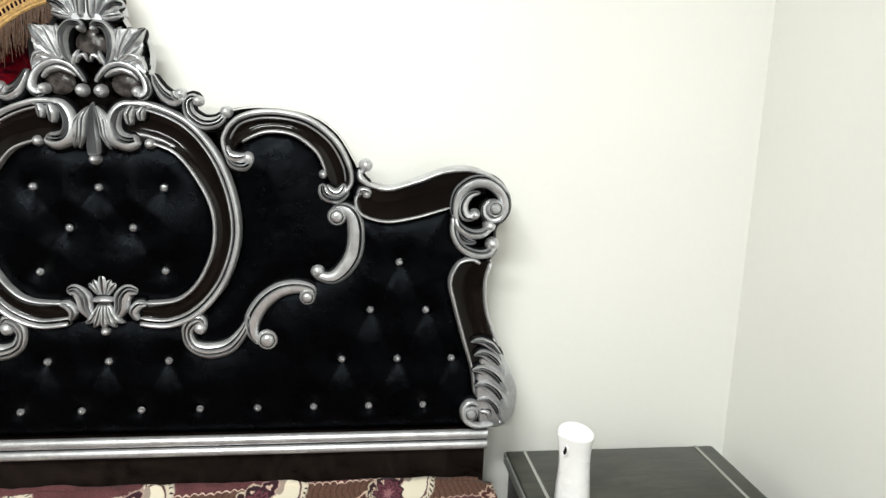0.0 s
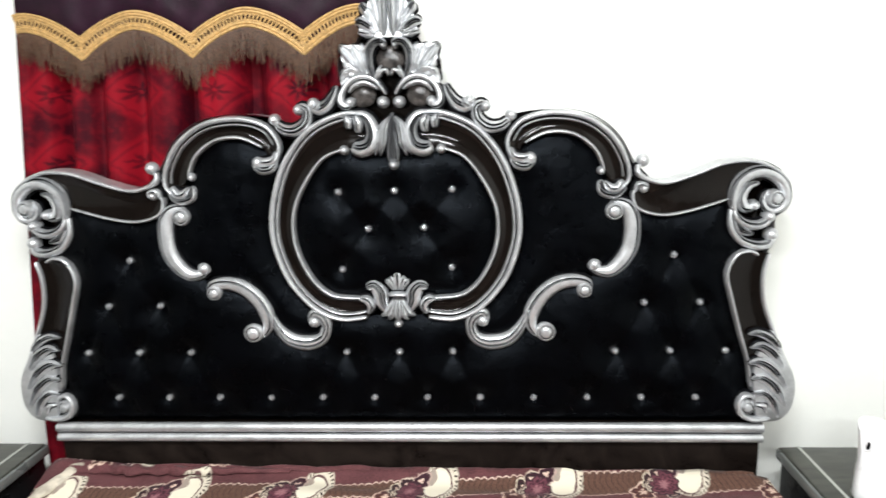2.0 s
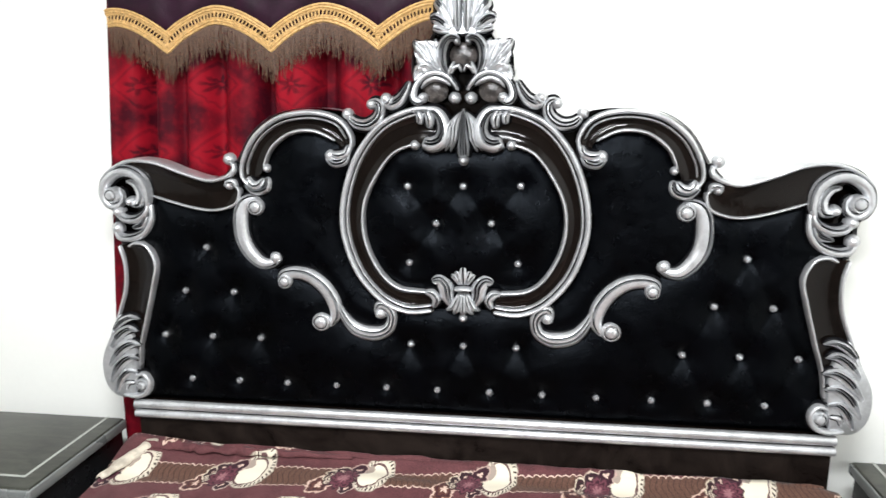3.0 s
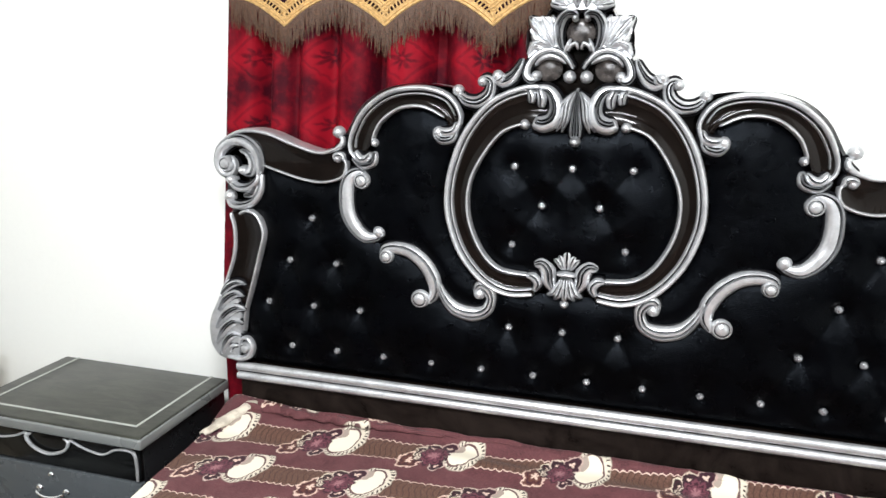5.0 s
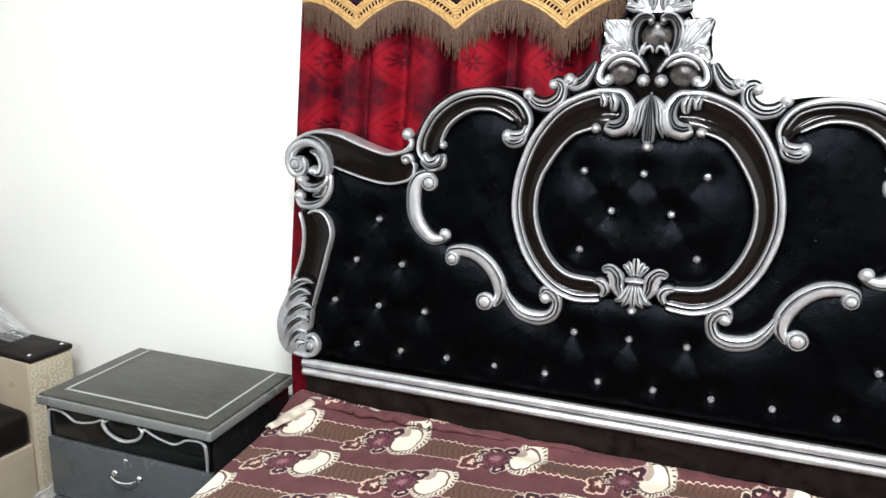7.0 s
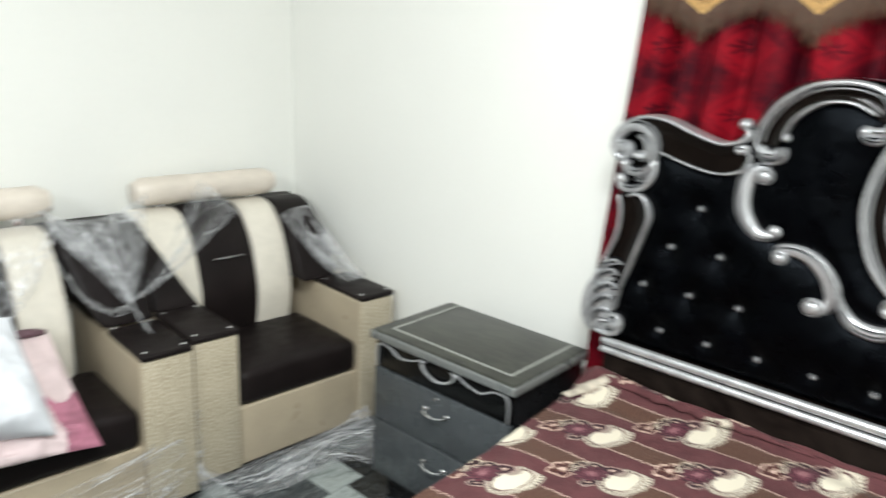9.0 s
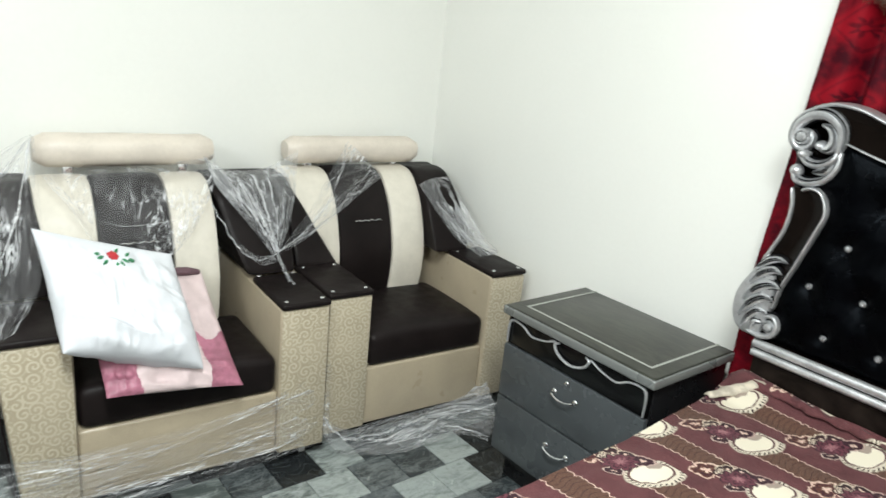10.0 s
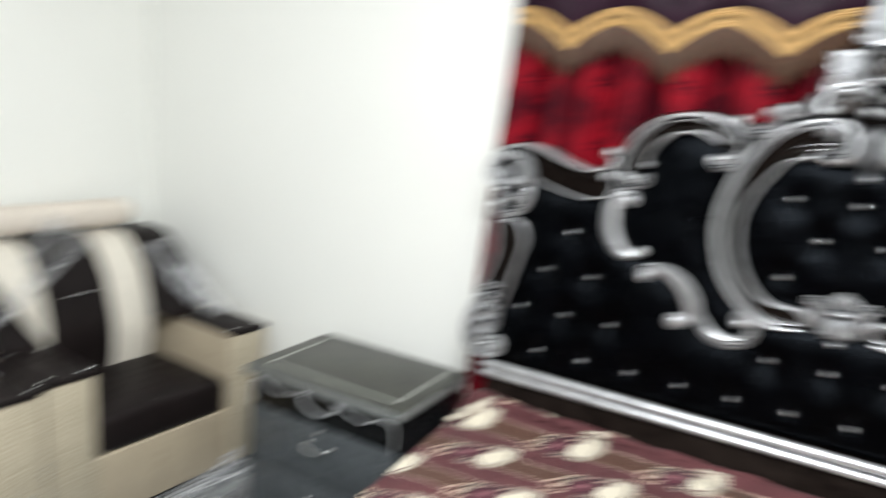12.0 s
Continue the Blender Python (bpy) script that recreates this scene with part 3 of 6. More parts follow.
def bedspread():
    """A cloth over the mattress: rumpled along the head, hanging at both sides."""
    nx, ny, bm, grid = 150, 130, bmesh.new(), []
    half, drop = 0.945, 0.30
    total = 2 * (half + drop)
    for j in range(ny + 1):
        v = j / ny
        y, line = -2.01 + 1.99 * v, []
        for i in range(nx + 1):
            s = -total / 2 + total * i / nx
            hang = max(0.0, abs(s) - half)
            sign = 1 if s > 0 else -1
            x, z = (s, 0.582) if not hang else (sign * (half + 0.012 + 0.03 * min(1, hang / 0.25)), 0.582 - hang)
            if not hang:
                edge = max(0, abs(s) - half + 0.05) / 0.05
                z -= 0.012 * edge * edge
            else:
                x += sign * 0.012 * math.sin(y * 19 + 2 * math.sin(y * 5)) * min(1, hang / 0.1)
            if s < 0:
                x += 0.034 * min(1.0, max(0.0, (-0.15 - y) / 0.45)) * min(1.0, -s / half)
            near = max(0.0, (y + 0.17) / 0.15)
            z += 0.006 * noise.noise((x * 3.1, y * 4.7, 0.3)) + 0.004 * noise.noise((x * 9, y * 11, 2.0))
            if near > 0 and not hang:
                z += near * near * (0.020 - 0.012 * x) + 0.010 * math.sin(min(1, near) * math.pi * 2.2 + 1.5 * x) * (0.5 + noise.noise((x * 3.5, 7.7, 0.1)))
                z += 0.006 * near * abs(noise.noise((x * 17, near * 2, 4.0)))
                y2 = y + 0.010 * near * noise.noise((x * 7, 1.1, 3.0))
            else:
                y2 = y
            if s < -half + 0.25 and near > 0:
                lift = near * max(0, (-half + 0.25 - s) / 0.25)
                z += 0.022 * min(1, lift)
                x -= 0.02 * min(1.2, lift)
            line.append(bm.verts.new((x, y2, z)))
        grid.append(line)
    for a, b in zip(grid, grid[1:]):
        for i in range(nx):
            bm.faces.new((a[i], a[i + 1], b[i + 1], b[i]))
    ob = part("bedspread", bm, SPREAD)
    tagged(ob, "maroon jacquard bedspread with cream crescents and flowers on the mattress", "bedspread")
    thick = ob.modifiers.new("thickness", "SOLIDIFY")
    thick.thickness, thick.offset = 0.004, 1
    # the turned-up corner shows the pale lining
    bm, rows = bmesh.new(), []
    for j in range(15):
        f = j / 14
        base = Vector((-0.955, -0.19, 0.583)).lerp(Vector((-0.885, -0.028, 0.612)), f)
        r = 0.007 + 0.008 * math.sin(f * 2.6) + 0.004 * noise.noise((f * 6, 0.4, 0))
        row = []
        for k in range(11):
            a = math.pi * (1.15 * k / 10 - 0.1)
            wob = 1 + 0.18 * noise.noise((f * 7, k * 0.5, 2.0))
            row.append(bm.verts.new(base + Vector((-math.cos(a) * r * 1.5 * wob, 0.25 * math.cos(a) * r, math.sin(a) * r * wob))))
        rows.append(row)
    for a, b in zip(rows, rows[1:]):
        for k in range(10):
            bm.faces.new((a[k], a[k + 1], b[k + 1], b[k]))
    part("turned_corner", bm, LINING, ob, "turned-up corner with pale lining").modifiers.new("thickness", "SOLIDIFY").thickness = 0.003
    # rolled hem along the head, uneven and frayed
    bm = bmesh.new()
    pts, rad = [], []
    for k in range(61):
        x = -0.90 + 1.82 * k / 60
        pts.append((x, -0.024 + 0.006 * noise.noise((x * 9, 0.2, 0)), 0.603 - 0.010 * x + 0.007 * noise.noise((x * 11, 3.2, 0))))
        rad.append(0.007 + 0.006 * abs(noise.noise((x * 13, 5.0, 1.0))))
    tube(bm, pts, rad, 8, 2)
    part("rolled_hem", bm, SPREAD, ob, "rumpled hem along the headboard")
    # bunched, frayed selvage beside the turned corner
    bm, rows = bmesh.new(), []
    for k in range(91):
        x = -0.90 + 0.60 * k / 90
        fade = min(1.0, (0.62 - 0.60 * k / 90) / 0.3)
        row = []
        for j in range(6):
            v = j / 5
            y = -0.030 - (0.012 + 0.018 * fade + 0.05 * fade * abs(noise.noise((x * 16, 1.0, 0)))) * v
            z = 0.607 - 0.010 * x + 0.020 * fade * math.sin(v * math.pi) * (0.6 + 0.8 * noise.noise((x * 24, v * 2, 4.0))) - 0.004 * v
            row.append(bm.verts.new((x + 0.008 * noise.noise((x * 20, v * 3, 7.0)), y, z)))
        rows.append(row)
    for a, b in zip(rows, rows[1:]):
        for j in range(5):
            bm.faces.new((a[j], a[j + 1], b[j + 1], b[j]))
    part("frayed_selvage", bm, SPREAD, ob, "bunched cream and brown selvage").modifiers.new("thickness", "SOLIDIFY").thickness = 0.003
    return ob


bedspread()


# ---- curtain ----
FOLDS = ((-0.864, 0.024, 0.066), (-0.767, 0.020, 0.030), (-0.665, 0.030, 0.038), (-0.529, 0.021, 0.068), (-0.365, 0.034, 0.068), (-0.190, 0.028, 0.066), (-0.070, 0.030, 0.050))


def fold(x):
    """How far back the cloth lies: broad pleats parted by narrow valleys."""
    return 0.074 + sum(d * math.exp(-abs((x - c) / w) ** 2.6) for c, w, d in FOLDS) + 0.004 * math.sin(x * 47 + 1.3) + 0.0015 * math.sin(x * 131)


def curtain():
    t = thing("curtain", (-0.5, 0.1, 0), "red damask velvet curtain with a purple valance behind the headboard", "curtain")
    x0, x1 = -0.967, 0.04
    bm, grid = bmesh.new(), []
    for j in range(41):
        z = 0.03 + (2.45 - 0.03) * j / 40
        flare = 0.068 * min(1.0, max(0, (1.85 - z) / 0.95))
        line = []
        for i in range(161):
            x = x0 + (x1 - x0) * i / 160
            gather = 1 + 0.25 * math.sin(z * 2.2 + x * 3)
            line.append(bm.verts.new((x - flare * (1 - i / 160) + 0.5, min(0.145, max(0.066, 0.074 + (fold(x) - 0.074) * gather)) - 0.1, z)))
        grid.append(line)
    for a, b in zip(grid, grid[1:]):
        for i in range(160):
            bm.faces.new((a[i], a[i + 1], b[i + 1], b[i]))
    part("drape", bm, VELVET, t, "red velvet with darker woven flowers").modifiers.new("thickness", "SOLIDIFY").thickness = 0.003

    # the valance's lower edge: pointed scallops
    def hem(x):
        u = ((x + 0.797) / 0.287) % 1.0
        return 1.694 + 0.073 * (1 - abs(2 * u - 1) ** 1.7)

    def front(x):
        return 0.062 + 0.0025 * math.sin(x * 25 + 1.0) + 0.0015 * math.sin(x * 60 + 2 * math.sin(x * 9))

    bm, grid = bmesh.new(), []
    n = 240
    x0 = -0.960
    for j in range(9):
        line = []
        for i in range(n + 1):
            x = x0 + (x1 - x0) * i / n
            z = hem(x) + (2.45 - hem(x)) * j / 8
            line.append(bm.verts.new((x + 0.5, front(x) - 0.1, z)))
        grid.append(line)
    for a, b in zip(grid, grid[1:]):
        for i in range(n):
            bm.faces.new((a[i], a[i + 1], b[i + 1], b[i]))
    valance = part("valance", bm, PURPLE, t, "dark purple satin valance with scalloped hem")
    valance.modifiers.new("thickness", "SOLIDIFY").thickness = 0.003
    # gold braid: cords along both edges, slanting bars between
    bm = bmesh.new()
    pts = [Vector((x0 + (x1 - x0) * i / n + 0.5, front(x0 + (x1 - x0) * i / n) - 0.106, hem(x0 + (x1 - x0) * i / n))) for i in range(n + 1)]
    normals = []
    for i in range(n + 1):
        d = pts[min(i + 3, n)] - pts[max(i - 3, 0)]
        normals.append(Vector((-d.z, 0, d.x)).normalized())

    def rise(i, off):
        return pts[i] + normals[i] * off

    for off, r in ((0.0, 0.0042), (0.007, 0.0042), (0.034, 0.0042), (0.041, 0.0042)):
        tube(bm, [rise(i, off) + Vector((0, -0.0012 * (i % 2), 0)) for i in range(n + 1)], r, 6, smooth=False)
    for i in range(0, n - 2, 2):
        tube(bm, [rise(i, 0.007), rise(i + 1, 0.034)], 0.0026, 5, smooth=False)
    for off in (0.013, 0.028):
        tube(bm, [rise(i, off) for i in range(n + 1)], 0.0026, 5, smooth=False)
    part("braid_trim", bm, GOLD, t, "golden openwork braid trim")
    bm = bmesh.new()
    rng = random.Random(4)
    for i in range(1500):
        f = (i + rng.random()) / 1500 * n
        k = min(int(f), n - 1)
        p = pts[k].lerp(pts[k + 1], f - k)
        length = 0.054 + 0.036 * rng.random() ** 2 + 0.010 * math.sin(f * 1.9) * math.sin(f * 0.7)
        sway = rng.uniform(-0.009, 0.009)
        q = p + Vector((sway, rng.uniform(-0.006, 0.008), -length))
        mid = (p + q) / 2 + Vector((rng.uniform(-0.003, 0.003), rng.uniform(-0.003, 0.003), 0))
        tube(bm, [p, mid, q], [0.0010, 0.0009, 0.0005], 3, smooth=False)
    tagged(part("fringe", bm, FRINGE, t, "brown and gold thread fringe"), kind="stuff")


curtain()


# ---- armchairs ----
def slab_profile(profile, y0, y1, bulge=0.012, steps=4, rows=10):
    """A padded slab: a side profile (x, z) carried from y0 to y1, swelling in the middle and rounded at both sides."""
    line = smoothline([(p[0], 0, p[1]) for p in profile], steps)
    centre = sum(line, Vector()) / len(line)
    bm, rings = bmesh.new(), []
    for j in range(rows + 1):
        u = -1 + 2 * j / rows
        y = (y0 + y1) / 2 + math.sin(u * math.pi / 2) * (y1 - y0) / 2
        swell = bulge * math.sqrt(max(0.0, 1 - abs(u) ** 3))
        ring = []
        for p in line:
            d = (p - centre).normalized()
            ring.append(bm.verts.new((p.x + d.x * (swell - bulge), y, p.z + d.z * (swell - bulge))))
        rings.append(ring)
    for a, b in zip(rings, rings[1:]):
        for i in range(len(line)):
            bm.faces.new((a[i], a[(i + 1) % len(line)], b[(i + 1) % len(line)], b[i]))
    bm.faces.new(rings[0]), bm.faces.new(rings[-1])
    return bm


def taper(bm, y0, y1, on):
    """Draws an arm's outer side in towards the floor."""
    if on:
        for v in bm.verts:
            v.co.y += 0.055 * (1 - v.co.z / 0.585) * max(0.0, (y1 - v.co.y) / (y1 - y0))
    return bm


def armchair(ya, yb, stripes, roll, height, front, label):
    """ya, yb: the outer sides. stripes: the five panels' limits along the back. roll: the headrest's limits."""
    turn = Matrix.Rotation(radians(-4.5), 4, "Z")
    pivot = Vector((front, (ya + yb) / 2, 0))
    t = thing("armchair", pivot - turn @ pivot, label, "armchair", "armchairs along the wall")
    t.rotation_euler = (0, 0, radians(-4.5))
    stripes, roll = [y - 0.046 for y in stripes], [y - 0.045 for y in roll]
    stripes[0], stripes[5] = ya + 0.01, yb - (0.01 if ya < -1 else 0.080)
    arm = 0.178
    first = 0.212 if ya < -1 else arm
    back = -2.70
    for y0, y1 in ((ya, ya + first), (yb - arm, yb)):
        outer = ya < -1 and y0 == ya
        lean = 0.012 if outer else 0.0
        a = part("arm", taper(block(back, front, y0 + 0.003 + lean, y1 - 0.003, 0.05, 0.585, 0.012, 3), y0, y1, outer), CREAM, t, "cream upholstered arm")
        if outer:
            # dark side sheet, flared rearwards to darken the space beside the chair
            flank = block(back, front - 0.012, y0 + 0.004, y0 + 0.012, 0.06, 0.58, 0.002)
            for v in flank.verts:
                v.co.y -= 0.10 * (front - v.co.x) / (front - back)
            part("side_panel", taper(flank, y0, y1, True), BLACKVINYL, a, "dark brown vinyl outer side, flared rearwards to fill the dark beside it")
        part("arm_front", taper(block(front - 0.004, front + 0.005, y0 + 0.008 + lean, y1 - 0.008, 0.056, 0.578, 0.004), y0, y1, outer), JACQUARD, a, "cream jacquard panel with raised curls")
        part("arm_pad", block(-2.3, front + 0.01, y0 + 0.003, y1 - 0.003, 0.583, 0.604, 0.008, 3), BLACKVINYL, a, "dark brown vinyl arm pad")
        for sx in (front - 0.02, front - 0.28):
            for yy in (y0 + 0.026, y1 - 0.026):
                part("stud", dome(bmesh.new(), (sx, yy, 0.603), 0.008, 0.005, Vector((0, 0, 1)), 3, 10), CHROME, a, "chrome stud")
    part("seat_base", block(-2.62, front - 0.012, ya + first - 0.003, yb - arm + 0.003, 0.05, 0.285, 0.01, 3), CREAM, t, "cream vinyl front panel")
    # seat cushion, domed
    bm = block(-2.44, front - 0.006, ya + first + 0.002, yb - arm - 0.002, 0.285, 0.415, 0.03, 4)
    bmesh.ops.subdivide_edges(bm, edges=[e for e in bm.edges if e.calc_length() > 0.1], cuts=8, use_grid_fill=True)
    cy, hw = (ya + yb) / 2, (yb - ya) / 2 - arm
    for v in bm.verts:
        if v.co.z > 0.36:
            fx, fy = (v.co.x + 2.21) / 0.22, (v.co.y - cy) / hw
            v.co.z += 0.022 * max(0, 1 - fx ** 4) * max(0, 1 - fy ** 4) + 0.002 * noise.noise(v.co * 14)
    part("seat_cushion", bm, BLACKVINYL, t, "dark brown vinyl seat cushion")
    face = [(-2.385, 0.40), (-2.365, 0.50), (-2.365, 0.62), (-2.415, 0.78), (-2.50, 0.885), (-2.58, 0.915), (-2.66, 0.90), (-2.70, 0.8), (-2.70, 0.4)]
    wing = [(front - 0.30, 0.602), (front - 0.305, 0.625), (front - 0.34, 0.70), (front - 0.395, 0.79), (-2.46, 0.867), (-2.53, 0.905), (-2.62, 0.908), (-2.70, 0.88), (-2.70, 0.602)]
    s = stripes
    def spread(bm, outer, high, low):
        """Widens a wing from its top to the width of the arm below."""
        for v in bm.verts:
            f = min(1.0, max(0.0, (v.co.z - 0.60) / 0.28)) ** 0.8
            v.co.y = outer + (v.co.y - outer) * (low + (high - low) * f) / high
            v.co.z -= 0.016 * f if high < 0.1 else 0.0
        return bm

    part("back_wing", spread(slab_profile(wing, s[0], s[1], 0.008), s[0], s[1] - s[0], first - 0.01), BLACKVINYL, t, "dark brown vinyl wing sloping to the arm")
    part("back_wing", spread(slab_profile(wing, s[4], s[5], 0.008), s[5], s[5] - s[4], arm - 0.01), BLACKVINYL, t, "dark brown vinyl wing sloping to the arm")
    part("back_panel", slab_profile(face, s[1], s[2], 0.022), PALE, t, "cream padded back panel")
    part("back_panel", slab_profile(face, s[3], s[4], 0.022), PALE, t, "cream padded back panel")
    mid = part("back_panel", slab_profile(face, s[2], s[3], 0.022), BLACKVINYL, t, "dark brown vinyl back panel")
    yc = (s[2] + s[3]) / 2
    bm = tube(bmesh.new(), [(-2.385 + 0.012, yc + 0.06 * k / 4, 0.735 + (0.003 if k % 2 else -0.002)) for k in range(-4, 5)], [0.0015, 0.0026, 0.0022, 0.0026, 0.0022, 0.0026, 0.0015], 6)
    part("emblem", bm, CHROME, mid, "wavy chrome emblem")
    # headrest bolster
    a, b = roll
    bm, rings = bmesh.new(), []
    for j in range(17):
        f = j / 16
        y = a + (b - a) * f
        r = 0.054 * (1 - 0.35 * max(0, abs(2 * f - 1) - 0.9) / 0.1) + 0.003 * noise.noise((y * 9, 0.2, a))
        rings.append([bm.verts.new((-2.605 + 1.15 * r * math.copysign(abs(math.cos(q)) ** 0.8, math.cos(q)), y, height + r * math.copysign(abs(math.sin(q)) ** 0.8, math.sin(q)))) for q in (2 * math.pi * k / 20 for k in range(20))])
    for p, q in zip(rings, rings[1:]):
        for k in range(20):
            bm.faces.new((p[k], p[(k + 1) % 20], q[(k + 1) % 20], q[k]))
    bm.faces.new(rings[0]), bm.faces.new(rings[-1])
    part("headrest", bm, BOLSTER, t, "pale headrest bolster")
    for yy in (a + 0.1, b - 0.1):
        part("headrest_strut", block(-2.63, -2.60, yy - 0.015, yy + 0.015, 0.88, height - 0.03, 0.003), CHROME, t, "short chrome strut")
    for yy in (ya + 0.06, yb - 0.06):
        for xx in (front - 0.06, -2.6):
            part("foot", block(xx - 0.012, xx + 0.012, yy - 0.012, yy + 0.012, 0, 0.055, 0.004), PLASTIC, t, "short white foot")
    return t


armchair(-0.81, 0.07, (-0.80, -0.711, -0.534, -0.294, -0.136, 0.06), (-0.69, -0.09), 0.982, -1.985, "cream and dark brown armchair in torn plastic wrapping beside the nightstand")
armchair(-1.80, -0.815, (-1.79, -1.587, -1.413, -1.186, -1.034, -0.825), (-1.571, -1.003), 1.0, -2.02, "cream and dark brown armchair in plastic wrapping holding pillows")


# ---- pillows ----
def pillow(name, corners, thick, mat, label, seed, sag=1.0):
    """A stuffed pillow over four corners (counted round), with drawn-in seams."""
    a, b, c, d = (Vector(p) for p in corners)
    nrm = (b - a).cross(d - a).normalized()
    bm, n = bmesh.new(), 110
    for side in (1, -1):
        grid = []
        for j in range(n + 1):
            line = []
            for i in range(n + 1):
                u, v = i / n, j / n
                p = a.lerp(b, u).lerp(d.lerp(c, u), v)
                mid = (a + b + c + d) / 4
                e = (1 - abs(2 * u - 1) ** 2.6) * (1 - abs(2 * v ** sag - 1) ** 2.6)
                pinch = 0.03 * ((1 - (2 * u - 1) ** 2) * (2 * v - 1) ** 6 + (1 - (2 * v - 1) ** 2) * (2 * u - 1) ** 6)
                p = p.lerp(mid, pinch)
                wr = 0.010 * (1 - abs(noise.noise((u * 3 + v * 2 + seed, v * 8 - u * 2, 5))) * 3.2) * v ** 1.5 + 0.006 * (1 - abs(noise.noise((u * 13 + seed, v * 3 + u * 4, 8))) * 3) * (1 - u) + 0.012 * noise.noise((u * 5 + seed, v * 6, side)) + 0.004 * noise.noise((u * 11 + v * 5, v * 7 + seed, 3))
                line.append(bm.verts.new(p + nrm * side * (thick * math.sqrt(max(e, 0)) + wr * min(1, e * 4) + 0.001)))
            grid.append(line)
        for p, q in zip(grid, grid[1:]):
            for i in range(n):
                bm.faces.new((p[i], p[i + 1], q[i + 1], q[i]))
    if isinstance(mat, list):
        for k, f in enumerate(bm.faces):
            u, v = (k % n + 0.5) / n, (k // n % n + 0.5) / n
            f.material_index = 1 if abs(u - 0.5) > 0.24 + 0.03 * math.sin(v * 9) and v > 0.6 + 0.05 * math.sin(u * 17) else 0
    bmesh.ops.remove_doubles(bm, verts=bm.verts, dist=0.0025)
    return part(name, bm, mat), nrm


under_corners = [(-2.27, -1.53, 0.645), (-2.26, -1.155, 0.650), (-1.93, -1.145, 0.388), (-1.93, -1.535, 0.445)]
ob, normal = pillow("pillow", under_corners, 0.035, [PALEPINK, PINK], "", 5.0)
bm = tube(bmesh.new(), [(-2.262, -1.36, 0.662), (-2.255, -1.28, 0.668), (-2.250, -1.21, 0.664), (-2.255, -1.165, 0.654)], [0.007, 0.013, 0.015, 0.008], 8)
part("folded_hem", bm, MAUVE, ob, "dark mauve folded hem")
tagged(ob, "pale pink pillow with dusty rose ends on the armchair seat", "pillow")
white_corners = [(-2.235, -1.642, 0.855), (-2.205, -1.27, 0.745), (-1.925, -1.27, 0.475), (-1.935, -1.635, 0.600)]
white_pillow, normal = pillow("pillow", white_corners, 0.080, COTTON, "", 2.0, 1.7)
tagged(white_pillow, "white cotton pillow with a red embroidered flower leaning on the armchair", "pillow")
# ---- headboard ----
OUTLINE = [(0, 1.86), (0.03, 1.84), (0.055, 1.795), (0.058, 1.75), (0.085, 1.70), (0.118, 1.682), (0.124, 1.645), (0.122, 1.60), (0.155, 1.56), (0.20, 1.55), (0.225, 1.512), (0.26, 1.505),
           (0.30, 1.535), (0.387, 1.545), (0.48, 1.531), (0.545, 1.488), (0.585, 1.425), (0.61, 1.385), (0.65, 1.368), (0.68, 1.365), (0.74, 1.383), (0.81, 1.410), (0.877, 1.415), (0.94, 1.39),
           (0.965, 1.35), (0.962, 1.30), (0.938, 1.27), (0.938, 1.22), (0.924, 1.185), (0.914, 1.134), (0.92, 1.06), (0.955, 0.969), (0.988, 0.89), (1.004, 0.83), (0.993, 0.770), (0.953, 0.745), (0.93, 0.738)]
RAIL = 0.935


def left_x(x):
    """The far half is a little wider towards its end."""
    f = min(1.0, max(0.0, (x - 0.6) / 0.25))
    return -(x + 0.014 * f * f * (3 - 2 * f))


headboard = thing("headboard", (0, 0, 0), "black tufted leather headboard in a carved silver rococo frame", "headboard")


def board_outline(grow=0.0, low=0.02):
    line = [Vector((p.x, p.y)) for p in smoothline([(x, z, 0) for x, z in OUTLINE], 4)]
    right = []
    for i, p in enumerate(line):
        d = (line[min(i + 1, len(line) - 1)] - line[max(i - 1, 0)]).normalized()
        right.append((max(0.0, p.x - d.y * grow), p.y + d.x * grow))
    right.append((RAIL + grow, low))
    return right + [(left_x(x), z) for x, z in reversed(right) if x > 1e-6]


def extrude_outline(points, y0, y1, caps=True):
    bm = bmesh.new()
    a = [bm.verts.new((x, y0, z)) for x, z in points]
    b = [bm.verts.new((x, y1, z)) for x, z in points]
    n = len(points)
    for i in range(n):
        bm.faces.new((a[i], a[(i + 1) % n], b[(i + 1) % n], b[i]))
    if caps:
        bmesh.ops.triangle_fill(bm, edges=[e for e in bm.edges if all(v.co.y == y0 for v in e.verts)], use_beauty=True)
        bmesh.ops.triangle_fill(bm, edges=[e for e in bm.edges if all(abs(v.co.y - y1) < 1e-6 for v in e.verts)], use_beauty=True)
    return bm


part("backboard", extrude_outline(board_outline(), 0.012, 0.055), GLOSS, headboard, "dark wooden backing board", smooth=False)
part("rim", extrude_outline(board_outline(0.004, 0.70), -0.004, 0.045, False), SILVER, headboard, "silver-painted edge of the board")


def across(extra, half):
    """Stations over a moulding's width, with narrow pairs at the cut lines, each half as wide again as given."""
    cols = [-1.0, -0.93, -0.75, -0.5, -0.25, 0.0, 0.25, 0.5, 0.75, 0.93, 1.0]
    for g in extra:
        cols = [c for c in cols if abs(c - g) > half * 2.2] + [g - half * 2, g - half, g + half, g + half * 2]
    return sorted(cols)


def along(values, f):
    k = f * (len(values) - 1)
    j = min(int(k), len(values) - 2)
    return values[j] + (values[j + 1] - values[j]) * (k - j)


